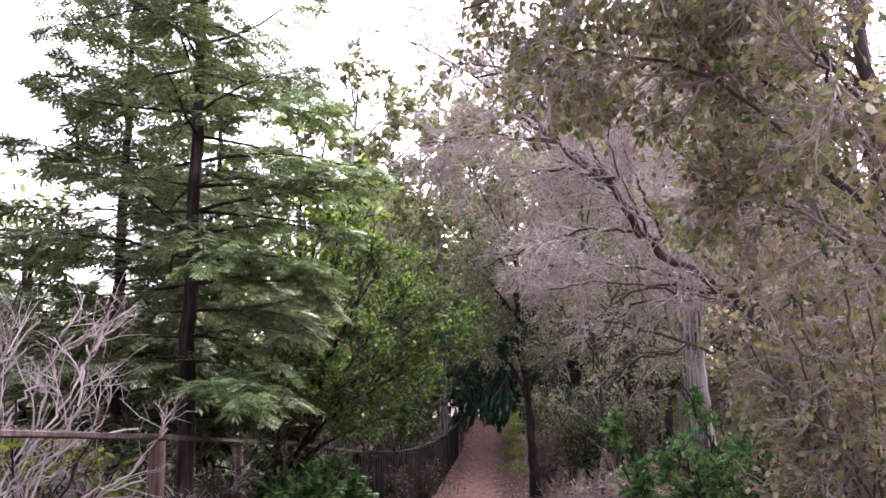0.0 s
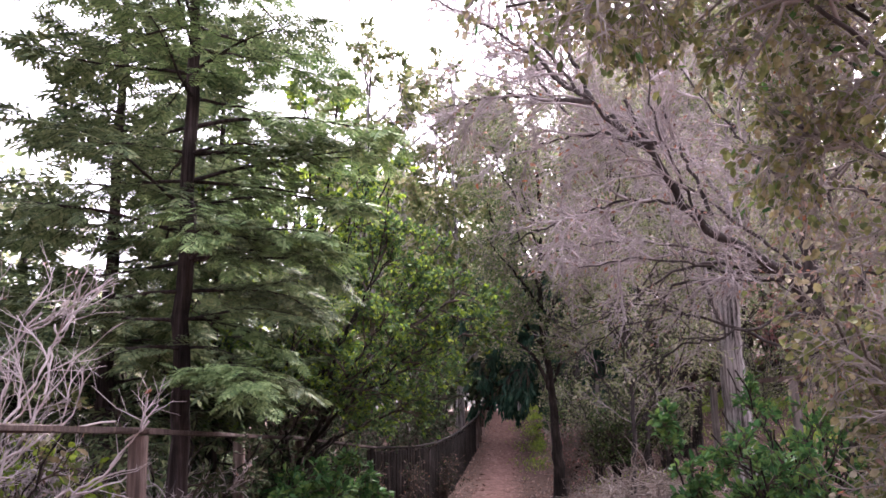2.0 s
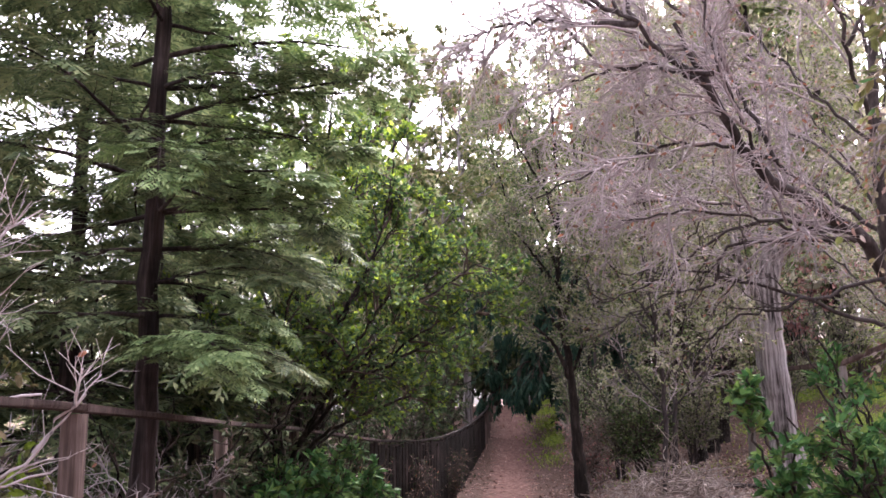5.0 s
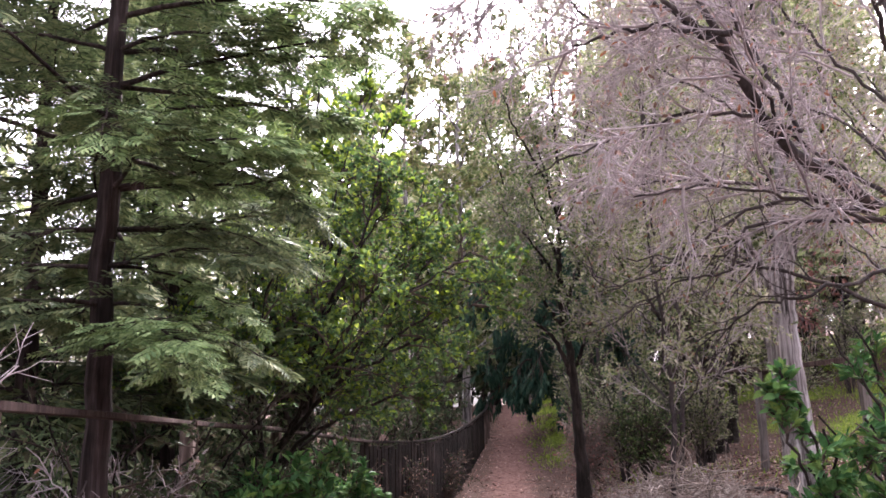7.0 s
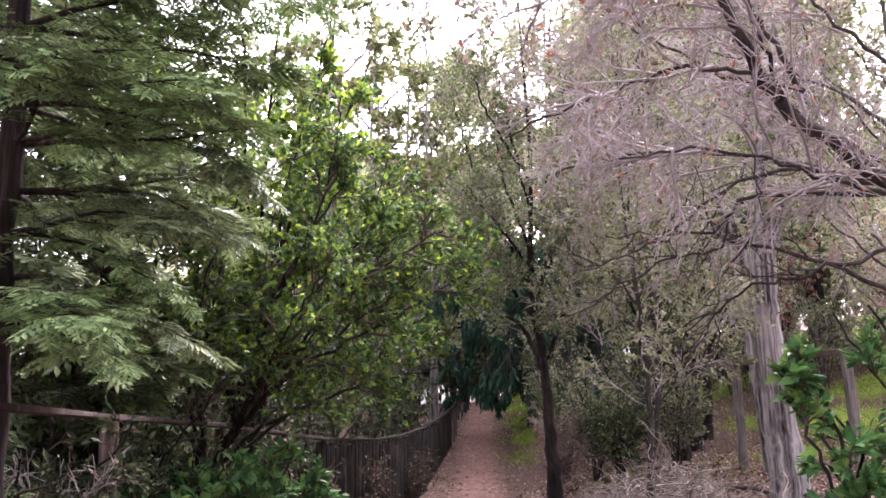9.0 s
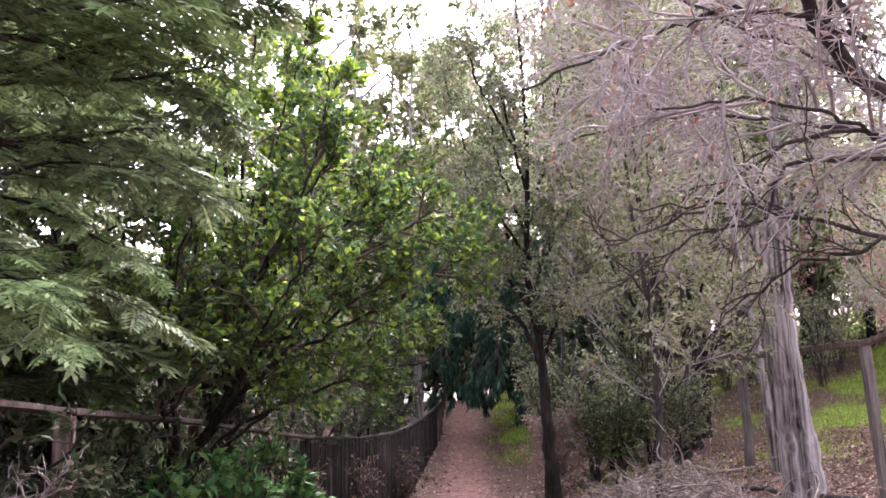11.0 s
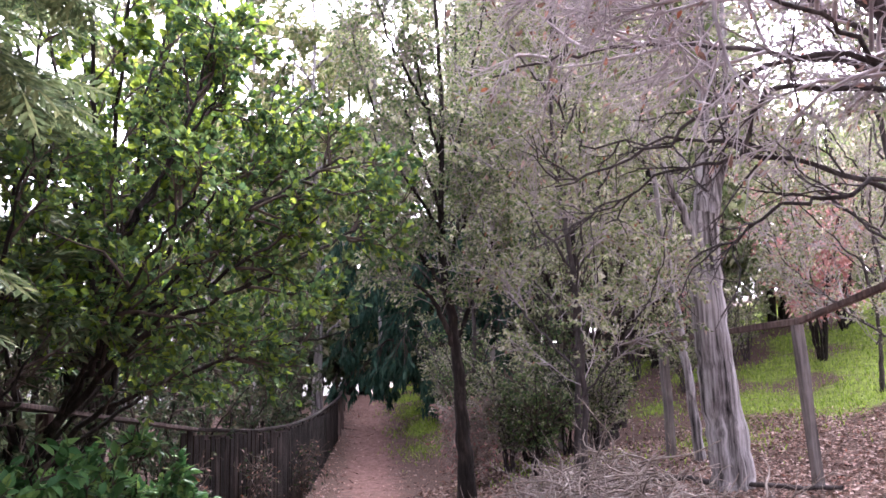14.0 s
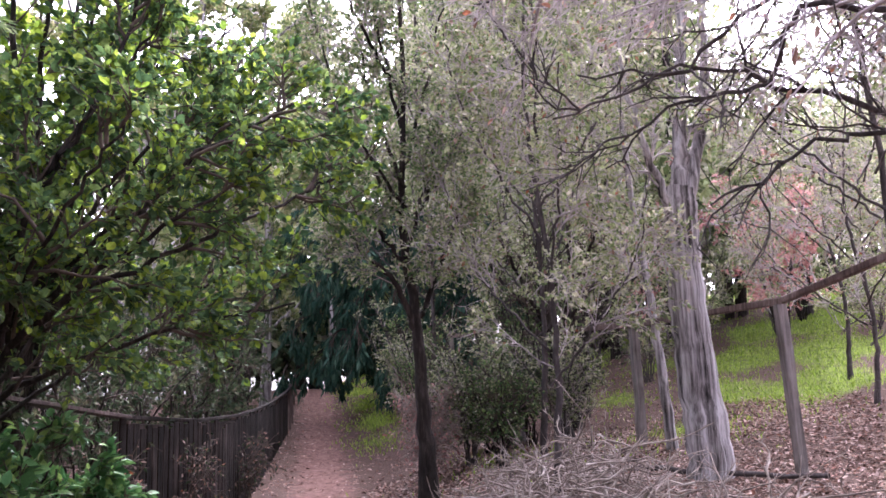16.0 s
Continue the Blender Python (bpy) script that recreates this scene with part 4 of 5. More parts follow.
for spec in [(3.0, 16.6, 8.0, 1.6, 12, 7), (4.0, 19.8, 10.0, 1.8, 13, 8), (3.0, 23.4, 12.0, 2.1, 15, 6), (5.4, 26.0, 13.0, 2.4, 15, 6), (3.6, 28.0, 14.0, 2.0, 15, 5), (7.9, 30.0, 12.0, 2.4, 13, 4), (5.9, 14.1, 11.0, 1.6, 14, 5), (5.7, 23.4, 11.0, 2.0, 13, 6), (7.0, 15.8, 12.0, 1.9, 14, 5), (9.3, 19.0, 5.0, 1.9, 10, 3), (10.8, 21.5, 5.0, 2.0, 9, 4)]:
    twiggy_tree(*spec)

for x, yy, h, r in [(3.1, 20.8, 2.2, 0.9), (4.1, 22.6, 2.8, 1.1), (13.5, 27.5, 3.4, 1.8), (16.5, 30.5, 4.0, 2.0), (10.4, 26.6, 2.6, 1.3), (12.0, 33.5, 4.2, 2.0), (9.3, 31.5, 3.6, 1.8), (14.5, 25.0, 2.2, 1.5), (2.9, 25.2, 3.2, 1.2), (4.6, 20.6, 1.9, 0.8), (8.6, 25.5, 2.2, 1.0), (3.2, 28.0, 3.6, 1.3), (6.5, 27.0, 3.5, 1.4), (8.6, 28.5, 3.5, 1.5), (10.6, 30.0, 4.0, 1.6), (5.2, 31.0, 4.0, 1.5), (12.8, 31.5, 4.5, 1.8), (7.0, 33.0, 4.5, 1.8), (15.5, 24.5, 3.6, 1.8), (18.0, 28.0, 4.5, 2.2), (11.6, 28.0, 3.0, 1.4), (20.5, 24.0, 4.5, 2.2)]:
    tree("small_leaved_shrub", (x, yy), "tangled shrub with small grey-green leaves", None, 0.03, fan(9, h, r), DEAD_BARK, TWIG_SHADED_BROWN,
         [(SMALL_LEAF, 6, 0.06, LEAFLET, 0.3, 0.3), (DARK_LEAF, 2, 0.065, LEAFLET, 0.3, 0.3)], (9, 0.6, 0.8), (8, 0.3, 0.9), group="small-leaved shrubs", limb_girth=0.016, thin=0.7, category="shrub")

for x, yy, h, r in [(4.5, 21.9, 3.8, 0.95), (3.4, 20.1, 1.9, 0.65), (2.7, 22.0, 2.6, 0.7)]:
    tree("leafy_shrub", (x, yy), "leafy green shrub among bare twigs under the trees", None, 0.03, fan(10, h, r), DARK_BARK, TWIG_DARK,
         [(OAK_LEAF, 4, 0.065, LEAFLET, 0.4, 0.3), (SMALL_LEAF, 1, 0.06, LEAFLET, 0.4, 0.3)], (9, 0.5, 0.8), (7, 0.28, 0.9), group="leafy shrubs", limb_girth=0.014, category="shrub")

# slim dark tree at the trail's edge
tree("slim_tree", (1.98, 18.8), "slim dark-barked tree with sparse grey-green foliage", [(0, 0, 0), (-0.03, 0, 1.3), (-0.1, 0, 2.6), (-0.25, 0.1, 4.0), (-0.2, 0.1, 6.5), (-0.3, 0.1, 9.5)], 0.13,
     [(0.05, [(-0.08, 0, 2.3), (-0.4, -0.1, 3.1), (-0.9, -0.1, 3.6), (-1.3, 0, 4.6)]), (0.045, [(-0.1, 0, 2.5), (0.3, -0.1, 3.5), (0.7, -0.2, 4.6)]), (0.04, [(-0.2, 0, 3.3), (-0.8, 0.3, 4.2), (-1.5, 0.3, 5.2)]),
      (0.035, [(-0.2, 0, 3.6), (0.2, 0.3, 4.8), (0.5, 0.4, 6.0)]), (0.03, [(-0.2, 0.1, 3.8), (0.4, -0.3, 4.9), (0.9, -0.5, 5.8)]), (0.03, [(-0.2, 0.1, 4.2), (-0.9, -0.4, 5.0), (-1.4, -0.6, 5.6)]),
      (0.035, [(-0.2, 0.1, 4.5), (-0.6, 0.1, 5.6), (-0.9, 0.2, 7.0)]), (0.03, [(-0.25, 0.1, 4.0), (-0.9, 0.2, 5.4), (-1.4, 0.3, 6.8), (-1.7, 0.4, 8.4)]),
      (0.03, [(-0.2, 0.1, 5.2), (-0.6, 0, 7.0), (-0.9, 0, 9.2)]), (0.03, [(-0.2, 0.1, 4.8), (0.3, 0.2, 6.6), (0.7, 0.3, 8.6)]), (0.03, [(-0.2, 0.1, 5.8), (-1.0, -0.4, 7.0), (-1.4, -0.6, 8.2)])],
     DARK_BARK, TWIG_SHADED_BROWN, [(SMALL_LEAF, 4, 0.065, LEAFLET, 0.3, 0.4), (OAK_LEAF, 2, 0.065, LEAFLET, 0.3, 0.4), (DRY_LEAF, 0.15, 0.06, OVAL, 0.3, 0.6)], (17, 0.85, 0.9), (8, 0.36, 0.9), (4, 0.17, 0.9), girth_top=0.015, limb_girth=0.015)
# grey forked tree on the slope
tree("grey_forked_tree", (5.3, 17.2), "smooth grey forked tree with a cracked trunk on the slope", [(0, 0, 0), (-0.08, 0, 1.0), (-0.16, 0, 2.2), (-0.15, 0, 3.3), (-0.13, 0, 3.8)], 0.275,
     [(0.13, [(-0.15, 0, 3.6), (-0.05, 0.02, 4.6), (0.1, 0.05, 6.0), (0.2, 0.1, 8.5)]), (0.11, [(-0.12, 0, 3.5), (0.25, 0, 4.6), (0.42, 0, 5.8), (0.5, 0.1, 8.0)]), (0.07, [(-0.18, 0, 2.9), (-0.55, -0.2, 3.9), (-0.9, -0.3, 4.8), (-1.1, -0.4, 6.0)]),
      (0.06, [(0.1, 0, 4.6), (0.7, -0.1, 5.3), (1.4, -0.2, 5.9)]), (0.05, [(0.1, 0.05, 5.6), (-0.6, 0.1, 6.6), (-1.2, 0.1, 7.6)])],
     GREY_BARK, TWIG_GREY, [(DRY_LEAF, 0.1, 0.05, OVAL, 0.3, 0.6), (SMALL_LEAF, 0.5, 0.05, OVAL, 0.3, 0.4)], (8, 0.95, 0.8), (7, 0.4, 0.9), (3, 0.2, 0.9), girth_top=0.19, flare=0.14, sides=22)
tree("thin_grey_tree", (5.72, 19.0), "thin pale grey leaning sapling", [(0, 0, 0), (-0.1, 0, 1.4), (-0.22, 0, 2.6), (-0.4, 0, 4.2), (-0.5, 0, 6.5)], 0.085,
     [(0.03, [(-0.2, 0, 2.4), (-0.6, 0, 3.4), (-0.8, 0, 4.6)]), (0.025, [(-0.3, 0, 3.4), (0, 0, 4.4), (0.2, 0, 5.4)])], GREY_BARK, TWIG_GREY, [(SMALL_LEAF, 1, 0.05, OVAL, 0.3, 0.4)], (8, 0.8, 0.8), (6, 0.35, 0.9), flare=0.1)
for x, yy, h, lean in [(5.05, 21.6, 6.5, -0.3), (5.6, 22.6, 5.5, 0.15), (6.1, 23.4, 6.0, 0.25)]:
    tree("dark_slope_tree", (x, yy), "dark crooked tree with thin foliage on the slope", [(0, 0, 0), (lean * 0.5, 0, h * 0.25), (lean, 0.1, h * 0.55), (lean * 0.6, 0.1, h)], 0.13,
         [[(lean * 0.5, 0, h * 0.28)] + [(lean * 0.5 + math.cos(a) * q, math.sin(a) * q, h * (0.28 + 0.2 * q)) for q in (0.6, 1.3, 1.9)] for a in (0.3, 1.5, 2.6, 3.7, 5.0, 5.9)],
         DARK_BARK, TWIG_DARK, [(SMALL_LEAF, 4, 0.065, LEAFLET, 0.3, 0.4)], (10, 0.8, 0.8), (8, 0.36, 0.9), group="slope trees", girth_top=0.03, trunk_twigs=1)

# tree whose dark leaves hang over the far trail
hang_limbs = []
for i in range(56):
    a = 0.6 + 5.4 * i / 55
    q = 1.0 + 2.1 * ((i * 15) % 56) / 55
    top = 1.3 + 4.4 * ((i * 23) % 56) / 55
    hang_limbs.append((0.025, [(-0.2, 0, top - 0.6), (-0.2 + q * 0.5 * math.cos(a), q * 0.5 * math.sin(a), top), (-0.2 + q * math.cos(a), q * math.sin(a), top - 0.2), (-0.2 + q * 1.15 * math.cos(a), q * 1.15 * math.sin(a), top - 0.7)]))
tree("weeping_tree", (3.75, 30.2), "evergreen tree with dark drooping leaves hanging over the trail", [(0, 0, 0), (-0.1, 0, 1.8), (-0.4, 0, 3.6), (-0.6, 0, 6.0)], 0.16, hang_limbs,
     DARK_BARK, TWIG_DARK, [(HANG_LEAF, 12, 0.22, WEEPING, 0.1, 1.8)], (9, 0.95, 0.6), (9, 0.6, 0.4), droop=0.32)

# pale grove behind the oak
for x, yy, h, r in [(-2.9, 28.0, 13.5, 1.8), (-1.9, 32.0, 13.5, 2.2), (0.0, 34.0, 14.5, 2.0), (-5.2, 30.5, 12.5, 2.1), (-0.8, 38.0, 15.0, 2.4), (5.5, 36.0, 16.0, 2.8), (9.0, 35.0, 15.0, 2.8), (2.6, 40.0, 17.0, 2.6)]:
    tree("pale_grove_tree", (x, yy), "tall slender tree with pale yellow-green leaves", [(0, 0, 0), (0.1, 0, h * 0.35), (-0.1, 0, h * 0.7), (0.1, 0, h)], 0.16,
         [[(0, 0, h * q), (r * 0.5 * math.cos(a), r * 0.5 * math.sin(a), h * q + 0.9), (r * math.cos(a), r * math.sin(a), h * q + 1.6)] for q, a in [(0.16 + 0.8 * i / 16, 2.4 * i) for i in range(16)]],
         GREY_BARK, TWIG_GREY, [(EUCA_LEAF, 8, 0.19, LEAFLET, 0.2, 0.5)], (9, 1.0, 0.8), (8, 0.45, 0.9), group="pale grove", girth_top=0.03, trunk_twigs=1)

# near tree on the right of the trail, its leaves hang over it
tree("overhanging_tree", (3.7, 6.1), "overhanging tree with dry tangled twigs and yellowing olive leaves", [(0, 0, 0), (0, 0, 1.5), (-0.1, 0.1, 3.0), (-0.3, 0.2, 4.6), (-0.3, 0.2, 6.0)], 0.13,
     [(0.02, [(0, 0.1, 2.6), (-0.9, -0.2, 3.5), (-1.8, -0.4, 4.1), (-2.7, -0.6, 4.2), (-3.1, -0.7, 4.0)]), (0.017, [(-0.3, 0.2, 4.2), (-1.4, 0.0, 4.9), (-2.6, -0.2, 5.0), (-3.5, -0.3, 4.7)]), (0.017, [(-0.3, 0.2, 4.4), (-1.3, 0.5, 5.2), (-2.6, 0.8, 5.6), (-3.5, 1.0, 5.6)]), (0.02, [(-0.1, 0.1, 3.2), (-0.9, -0.5, 4.2), (-1.8, -0.9, 4.8), (-2.7, -1.0, 5.0)]),
      (0.019, [(-0.2, 0.1, 3.6), (-1.0, 0.3, 4.3), (-2.0, 0.4, 4.9), (-2.9, 0.4, 5.1)]), (0.019, [(0, 0, 2.0), (-0.6, -0.6, 2.9), (-1.2, -1.2, 3.5), (-1.6, -1.7, 3.7)]),
      (0.017, [(0, 0, 2.2), (-0.5, 0.2, 2.9), (-1.0, 0.3, 3.3), (-1.6, 0.3, 3.5)]), (0.017, [(-0.3, 0.2, 4.0), (-1.2, 0.4, 4.5), (-2.3, 0.5, 4.6), (-3.4, 0.3, 4.4)]), (0.017, [(-0.2, 0.2, 4.2), (-0.9, 0.3, 4.8), (-1.8, 0.1, 5.1), (-2.8, -0.2, 5.2)]),
      (0.017, [(-0.3, 0.2, 4.6), (-0.8, -0.1, 5.2), (-1.4, -0.3, 5.4)]), (0.017, [(0, 0, 2.6), (-0.5, 0.4, 3.5), (-1.0, 0.6, 4.1), (-1.5, 0.7, 4.4)])],
     DEAD_BARK, TWIG_SHADED_BROWN, [(OLIVE_LEAF, 2, 0.065, ROUND, 0.3, 0.6), (BUSH_LEAF, 0.1, 0.075, OVAL, 0.4, 0.3)], (15, 0.85, 0.9), (9, 0.4, 0.9), (4, 0.22, 0.9), droop=0.06)
tree("bramble_thicket", (3.3, 6.6), "tangled brown thicket of vines with fading leaves", None, 0.03, fan(16, 2.9, 0.95, 0, (1.5, 4.6), 0.45), TWIG_DARK, TWIG_SHADED_BROWN,
     [(OLIVE_LEAF, 2, 0.065, ROUND, 0.3, 0.5), (DRY_LEAF, 0.3, 0.06, OVAL, 0.3, 0.5)], (10, 0.7, 0.9), (7, 0.34, 0.9), (2, 0.18, 0.9), droop=0.12, limb_girth=0.012, category="shrub")
tree("bramble_thicket", (4.4, 8.4), "tangled brown thicket of vines with fading leaves", None, 0.03, fan(14, 2.3, 1.0, 0, (1.0, 4.6), 0.45), TWIG_DARK, TWIG_SHADED_BROWN,
     [(OLIVE_LEAF, 2, 0.065, ROUND, 0.3, 0.5), (DRY_LEAF, 0.3, 0.06, OVAL, 0.3, 0.5)], (10, 0.6, 0.9), (7, 0.3, 0.9), (2, 0.16, 0.9), droop=0.12, limb_girth=0.012, category="shrub")
vine_limbs = [(0.03, [(0, 0, 1.2 + 0.45 * i), (0.6 * math.cos(a), 0.6 * math.sin(a), 2.0 + 0.45 * i), (1.1 * math.cos(a), 1.1 * math.sin(a), 2.4 + 0.45 * i), (1.5 * math.cos(a), 1.5 * math.sin(a), 2.2 + 0.45 * i)]) for i, a in enumerate((2.6, 3.4, 4.2, 3.0, 2.2, 3.8, 4.8, 2.8, 3.5, 1.6, 4.2, 3.1))]
tree("vine_draped_tree", (4.75, 8.7), "tree draped with dry brown vines and fading leaves", [(0, 0, 0), (0.1, 0, 2.0), (0, 0.1, 4.5), (0.1, 0, 7.5)], 0.12, vine_limbs,
     DEAD_BARK, TWIG_SHADED_BROWN, [(OLIVE_LEAF, 1, 0.07, ROUND, 0.3, 0.6), (DRY_LEAF, 1, 0.065, OVAL, 0.3, 0.6)], (12, 0.9, 0.8), (8, 0.5, 0.7), (2, 0.28, 0.6), droop=0.16, trunk_twigs=1)
# fresh green bush at the trail's edge
for x, yy, h, r in [(2.75, 8.5, 1.95, 0.8), (3.4, 9.6, 2.5, 0.95), (2.25, 9.3, 1.3, 0.6)]:
    tree("green_bush", (x, yy), "fresh green broad-leaved bush at the edge of the trail", None, 0.03, fan(12, h, r), DARK_BARK, TWIG_DARK,
         [(BUSH_LEAF, 7, 0.085, OVAL, 0.45, 0.1)], (8, 0.42, 0.8), (5, 0.2, 0.9), group="green bushes", limb_girth=0.012, category="shrub")
tree("green_sprig", (1.7, 8.2), "slim upright sprig of fresh green leaves", None, 0.03, [[(0.45, 0.1, 0), (0.3, 0, 0.9), (0.1, 0, 1.6), (-0.05, 0, 2.05)], [(0.45, 0.1, 0.1), (0.35, 0.1, 0.8), (0.2, 0.1, 1.7)], [(0.45, 0.1, 0.1), (0.3, 0.1, 1.0), (0.02, 0.1, 1.85)], [(0.45, 0.1, 0), (0.2, 0, 1.1), (-0.02, 0, 1.6), (-0.12, 0, 1.95)]], DARK_BARK, TWIG_DARK,
     [(BUSH_LEAF, 8, 0.085, OVAL, 0.45, 0.1)], (10, 0.17, 0.8), (4, 0.1, 0.9), group="green bushes", limb_girth=0.01, category="shrub", single=280)

# low dead growth
tree("dead_bush", (2.35, 20.6), "reddish-brown dead bush beside the slim tree", None, 0.03, fan(12, 1.7, 0.55), STRAW, STRAW,
     [(RED_LEAF, 0.4, 0.06, OVAL, 0.3, 0.6)], (9, 0.5, 0.8), (7, 0.25, 0.9), (2, 0.12, 0.9), limb_girth=0.012, category="shrub", droop=0.1)
# dark leaves stand in for the deep shade of a hollow under the trees
tree("hollow_shade_bush", (3.7, 21.8), "low dark bush added in place of a shaded hollow", None, 0.03, fan(14, 1.7, 1.2), DARK_BARK, TWIG_DARK,
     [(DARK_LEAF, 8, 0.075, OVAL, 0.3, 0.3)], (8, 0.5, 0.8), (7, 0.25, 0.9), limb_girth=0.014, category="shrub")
for x, yy, h in [(15.0, 28.5, 5.0), (10.4, 29.0, 5.5)]:
    tree("reddish_shrub", (x, yy), "reddish-leaved shrub on the hillside", None, 0.03, fan(9, h, 1.7), DARK_BARK, TWIG_GREY,
         [(RED_LEAF, 4, 0.13, OVAL, 0.3, 0.3)], (8, 0.9, 0.8), (7, 0.45, 0.9), limb_girth=0.03, category="shrub", group="reddish shrubs")
tree("reddish_shrub", (12.2, 25.4), "reddish-leaved shrub on the hillside", None, 0.03, fan(12, 5.6, 2.0), DARK_BARK, TWIG_GREY,
     [(RED_LEAF, 5, 0.13, OVAL, 0.3, 0.3)], (9, 0.9, 0.8), (8, 0.45, 0.9), limb_girth=0.03, category="shrub", group="reddish shrubs")


def brush_pile(at, radius, height, count, label):
    """A heap of dead bleached twigs that lie across one another."""
    z = float(ground_z(*at))
    t = thing("brush_pile", (at[0], at[1], z), label, "brush pile", "brush piles")
    a, r = rng.uniform(0, 2 * np.pi, count), radius * np.sqrt(rng.random(count))
    h = height * (1 - (r / radius) ** 2) * rng.random(count)
    s = np.stack([r * np.cos(a), r * np.sin(a), h], -1)
    s[:, 2] += ground_z(s[:, 0] + at[0], s[:, 1] + at[1]) - z + 0.02
    w = np.stack([rng.normal(0, 1, count), rng.normal(0, 1, count), rng.normal(0.12, 0.3, count)], -1)
    L = rng.uniform(0.3, 1.1, count)
    P = grow(s, w, L, 8, 0.22, 0.04)
    Q = offshoots(P, 3, 0.2, 1, 0.8, 0.28, 5, 0.3, 0.02)
    tagged(part("stick_mass", tubes("stick_mass", [(P, taper(P, 0.012, 0.004))], (4,)), STRAW, t), kind="stuff")
    tagged(part("twig_mass", tubes("twig_mass", [(Q, taper(Q, 0.005, 0.0025))], (3,)), STRAW, t), kind="stuff")


brush_pile((2.75, 15.4), 1.3, 1.15, 460, "heap of dead bleached twigs beside the trail")
brush_pile((3.5, 18.0), 1.0, 0.45, 220, "low heap of dead brown sticks under the trees")
brush_pile((2.2, 11.2), 0.9, 0.5, 160, "low heap of dead brown sticks beside the trail")
brush_pile((3.4, 13.2), 1.3, 0.6, 250, "heap of dead bleached twigs beside the trail")


def log(points, r, label):
    t = tagged(new("fallen_log", trunk_mesh("fallen_log", bent(points, 20, 0.01), r, r * 0.6, 10, 0.0)), label, "log")
    t.data.materials.append(DEAD_BARK)


log([(x, yy, float(ground_z(x, yy)) + 0.06) for x, yy in ((4.3, 18.5), (4.9, 17.9), (5.6, 16.6), (6.0, 15.9))], 0.045, "thin grey fallen log on leaf litter")

# ---- far woods, one object of uncounted trees each ----
def far_wood(name, label, centres, size, mat_leaf):
    """Distant trees: trunks and clumped crowns."""
    t = thing(name, (0, 0, 0), label, "woodland", kind="stuff")
    P, spots = [], []
    for x, yy, h, r in centres:
        z = float(ground_z(x, yy))
        P.append(bent([(x, yy, z - 0.3), (x + 0.2, yy, z + h * 0.5), (x, yy, z + h * 0.95)], 8))
        k = int(26 * h / 8)
        cz = rng.uniform(0.12, 1.0, k)
        cr = r * np.sqrt(rng.random(k)) * np.interp(cz, [0.1, 0.4, 1], [0.9, 1.0, 0.3])
        ca = rng.uniform(0, 2 * np.pi, k)
        c = np.stack([x + cr * np.cos(ca), yy + cr * np.sin(ca), z + h * cz], -1)
        spots.append((c[:, None] + rng.normal(0, 0.55, (k, 42, 3)) * np.array([1, 1, 0.7])).reshape(-1, 3))
    P = np.concatenate(P)
    tagged(part("trunk_mass", tubes("trunk_mass", [(P, taper(P, 0.16, 0.04))], (6,)), DARK_BARK, t), kind="stuff")
    s = np.concatenate(spots)
    part("crown", leaves("crown", s, rng.normal(0, 1, s.shape), size * 1.15, LEAFLET, 0.3), mat_leaf, t)


far_wood("far_woods_trail", "distant grey-green woods beyond the trail", [(rng.uniform(-6, 14), rng.uniform(42, 58), rng.uniform(11, 18), rng.uniform(2, 3.2)) for _ in range(22)], 0.5, SMALL_LEAF)
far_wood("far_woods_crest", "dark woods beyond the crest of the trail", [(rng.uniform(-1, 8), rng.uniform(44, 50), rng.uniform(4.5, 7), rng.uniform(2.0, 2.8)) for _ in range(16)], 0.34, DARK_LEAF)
far_wood("far_woods_hill", "distant grey-brown woods on the hillside", [(rng.uniform(15, 36), rng.uniform(22, 46), rng.uniform(5.5, 9), rng.uniform(1.9, 2.9)) for _ in range(46)], 0.32, SMALL_LEAF)
slope_spots = [(rng.uniform(0.2, 0.46), rng.uniform(26, 40)) for _ in range(25)]
far_wood("far_woods_slope", "distant tall grey-green woods above the slope", [(d * math.sin(b), 5 + d * math.cos(b), rng.uniform(13, 19), rng.uniform(1.8, 2.8)) for b, d in slope_spots], 0.36, SMALL_LEAF)
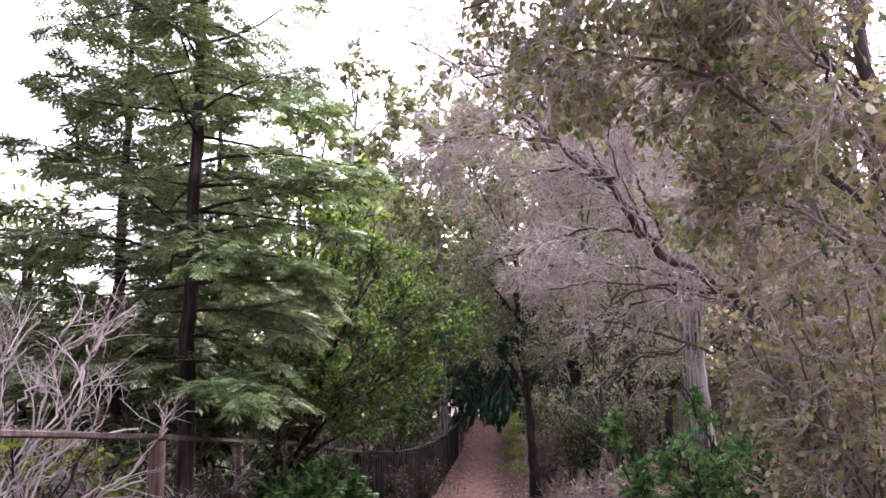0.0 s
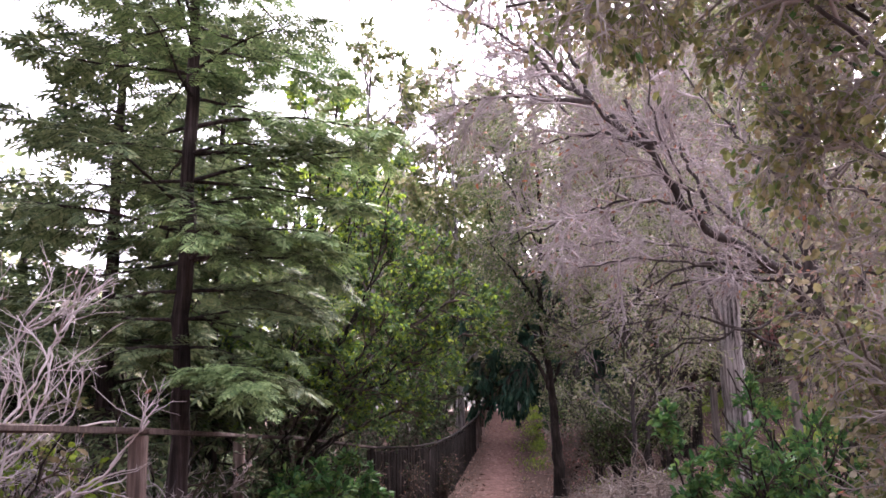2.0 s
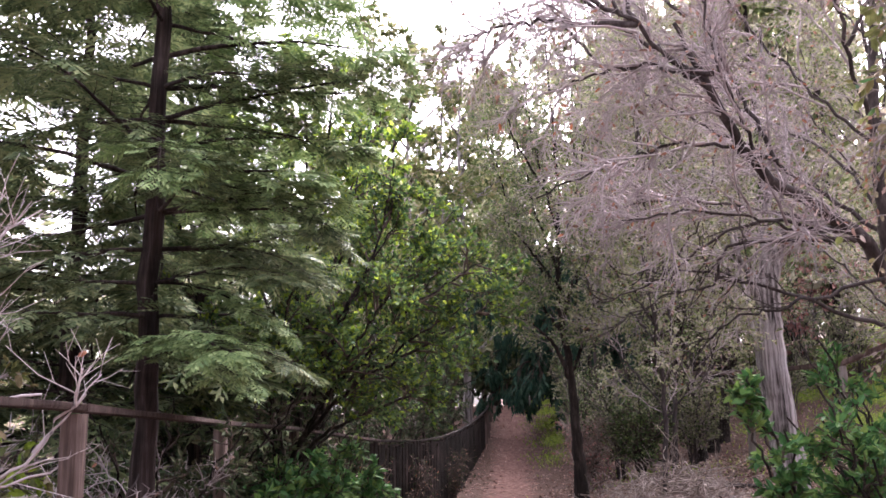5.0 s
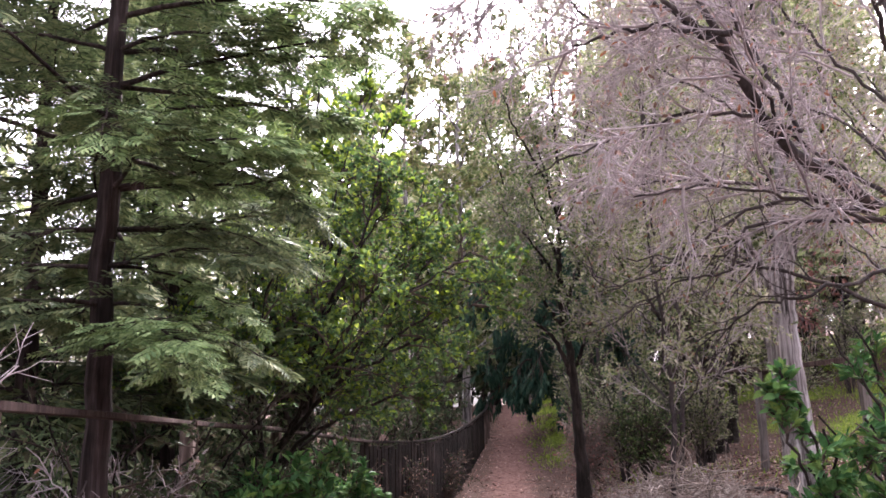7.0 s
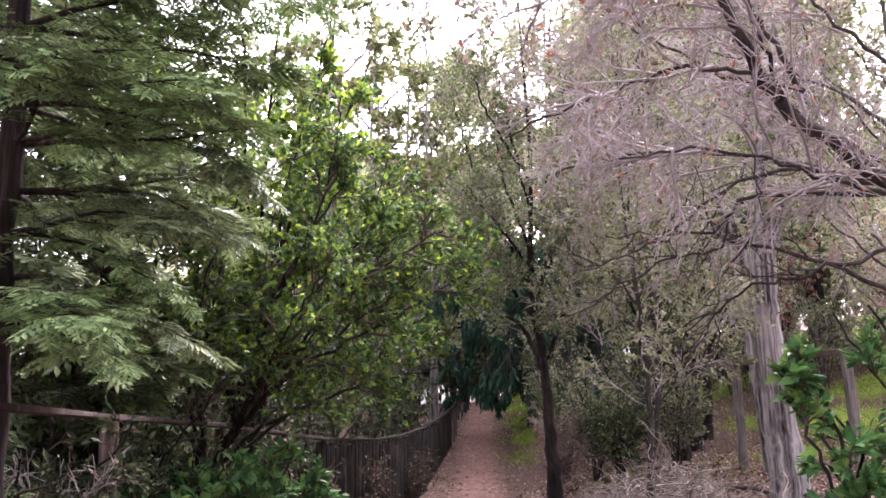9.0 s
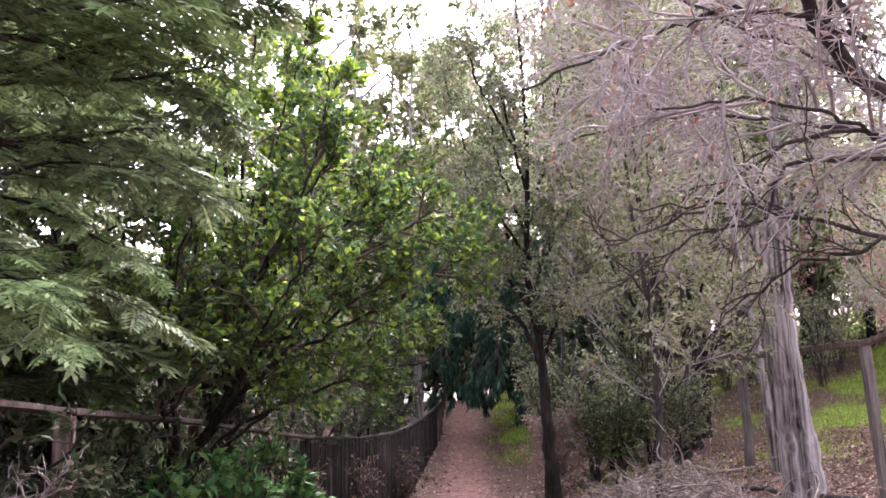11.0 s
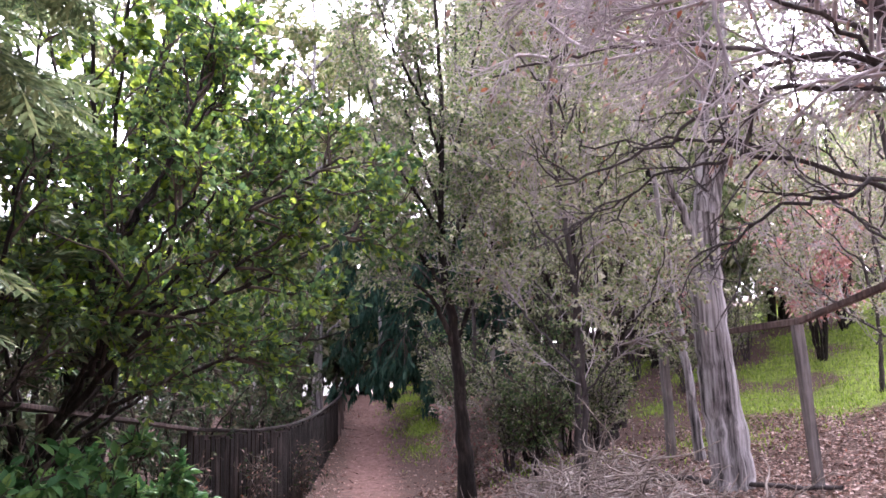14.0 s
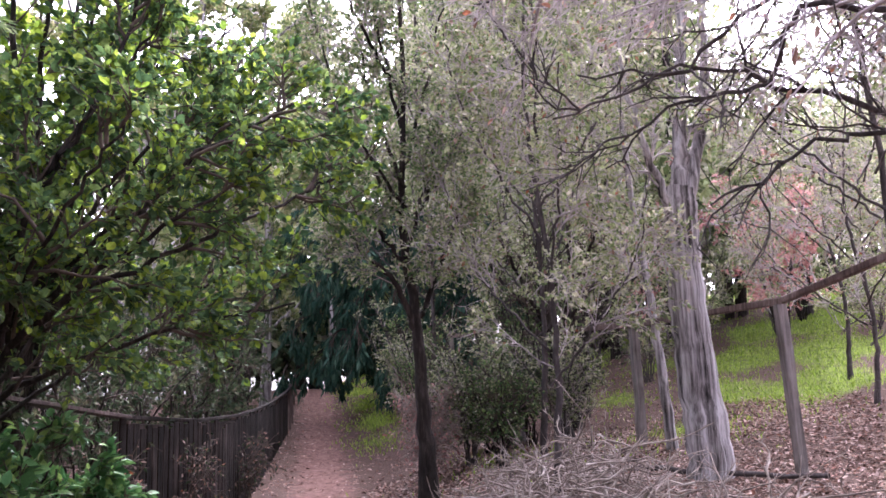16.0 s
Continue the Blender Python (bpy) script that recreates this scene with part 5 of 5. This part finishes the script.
far_wood("far_woods_valley", "distant dark woods below the fence", [(rng.uniform(-30, -9), rng.uniform(18, 48), rng.uniform(5.5, 9), rng.uniform(1.9, 2.9)) for _ in range(34)], 0.3, SMALL_LEAF)
far_wood("far_woods_bend", "distant dark woods past the end of the board fence", [(rng.uniform(-12, 1.5), rng.uniform(42, 56), rng.uniform(6, 9), rng.uniform(1.8, 2.8)) for _ in range(14)], 0.32, DARK_LEAF)
# out of view: added to keep open sky from lighting the trail from behind
far_wood("unseen_woods_behind", "unseen dark woods added behind the start to block sky light", [(rng.uniform(-12, 14), rng.uniform(-22, -7), rng.uniform(6, 10), rng.uniform(1.8, 2.8)) for _ in range(16)], 0.35, DARK_LEAF)


# ---- ground cover ----
def scattered(n, xlo, xhi, ylo, yhi):
    x, yy = rng.uniform(xlo, xhi, n), rng.uniform(ylo, yhi, n)
    return x, yy


lx, ly = scattered(50000, -5, 10, -4, 36)
mx, my = scattered(45000, 1.5, 9.5, 13.5, 22)
lx, ly = np.concatenate([lx, mx]), np.concatenate([ly, my])
keep = (rng.random(len(lx)) < np.clip(np.abs(lx - trail_x(ly)) / 0.9, 0.22, 1)) & (rng.random(len(lx)) > grass_share(lx, ly) * 0.8)
lx, ly = lx[keep], ly[keep]
at = np.stack([lx, ly, ground_z(lx, ly) + 0.012], -1)
w = np.stack([rng.normal(0, 1, len(lx)), rng.normal(0, 1, len(lx)), rng.normal(0, 0.25, len(lx))], -1)
tagged(part("leaf_litter", leaves("leaf_litter", at, w, 0.075, LEAFLET, 0.7), LITTER_LEAF), "brown fallen leaves scattered over the ground", "leaf litter", kind="stuff")

bx, by = scattered(170000, -1, 26, 17, 46)
cx, cy = scattered(16000, 1.2, 5, 23.5, 38)
bx, by = np.concatenate([bx, cx]), np.concatenate([by, cy])
keep = rng.random(len(bx)) < grass_share(bx, by) * 0.85
bx, by = bx[keep], by[keep]
at = np.stack([bx, by, ground_z(bx, by) - 0.01], -1)
w = np.stack([rng.normal(0, 0.45, len(bx)), rng.normal(0, 0.45, len(bx)), np.ones(len(bx))], -1)
tagged(part("grass", leaves("grass", at, w, 0.105, LANCE, 0.0), GRASS_BLADE), "bright green grass on the bank and hillside", "grass", kind="stuff")
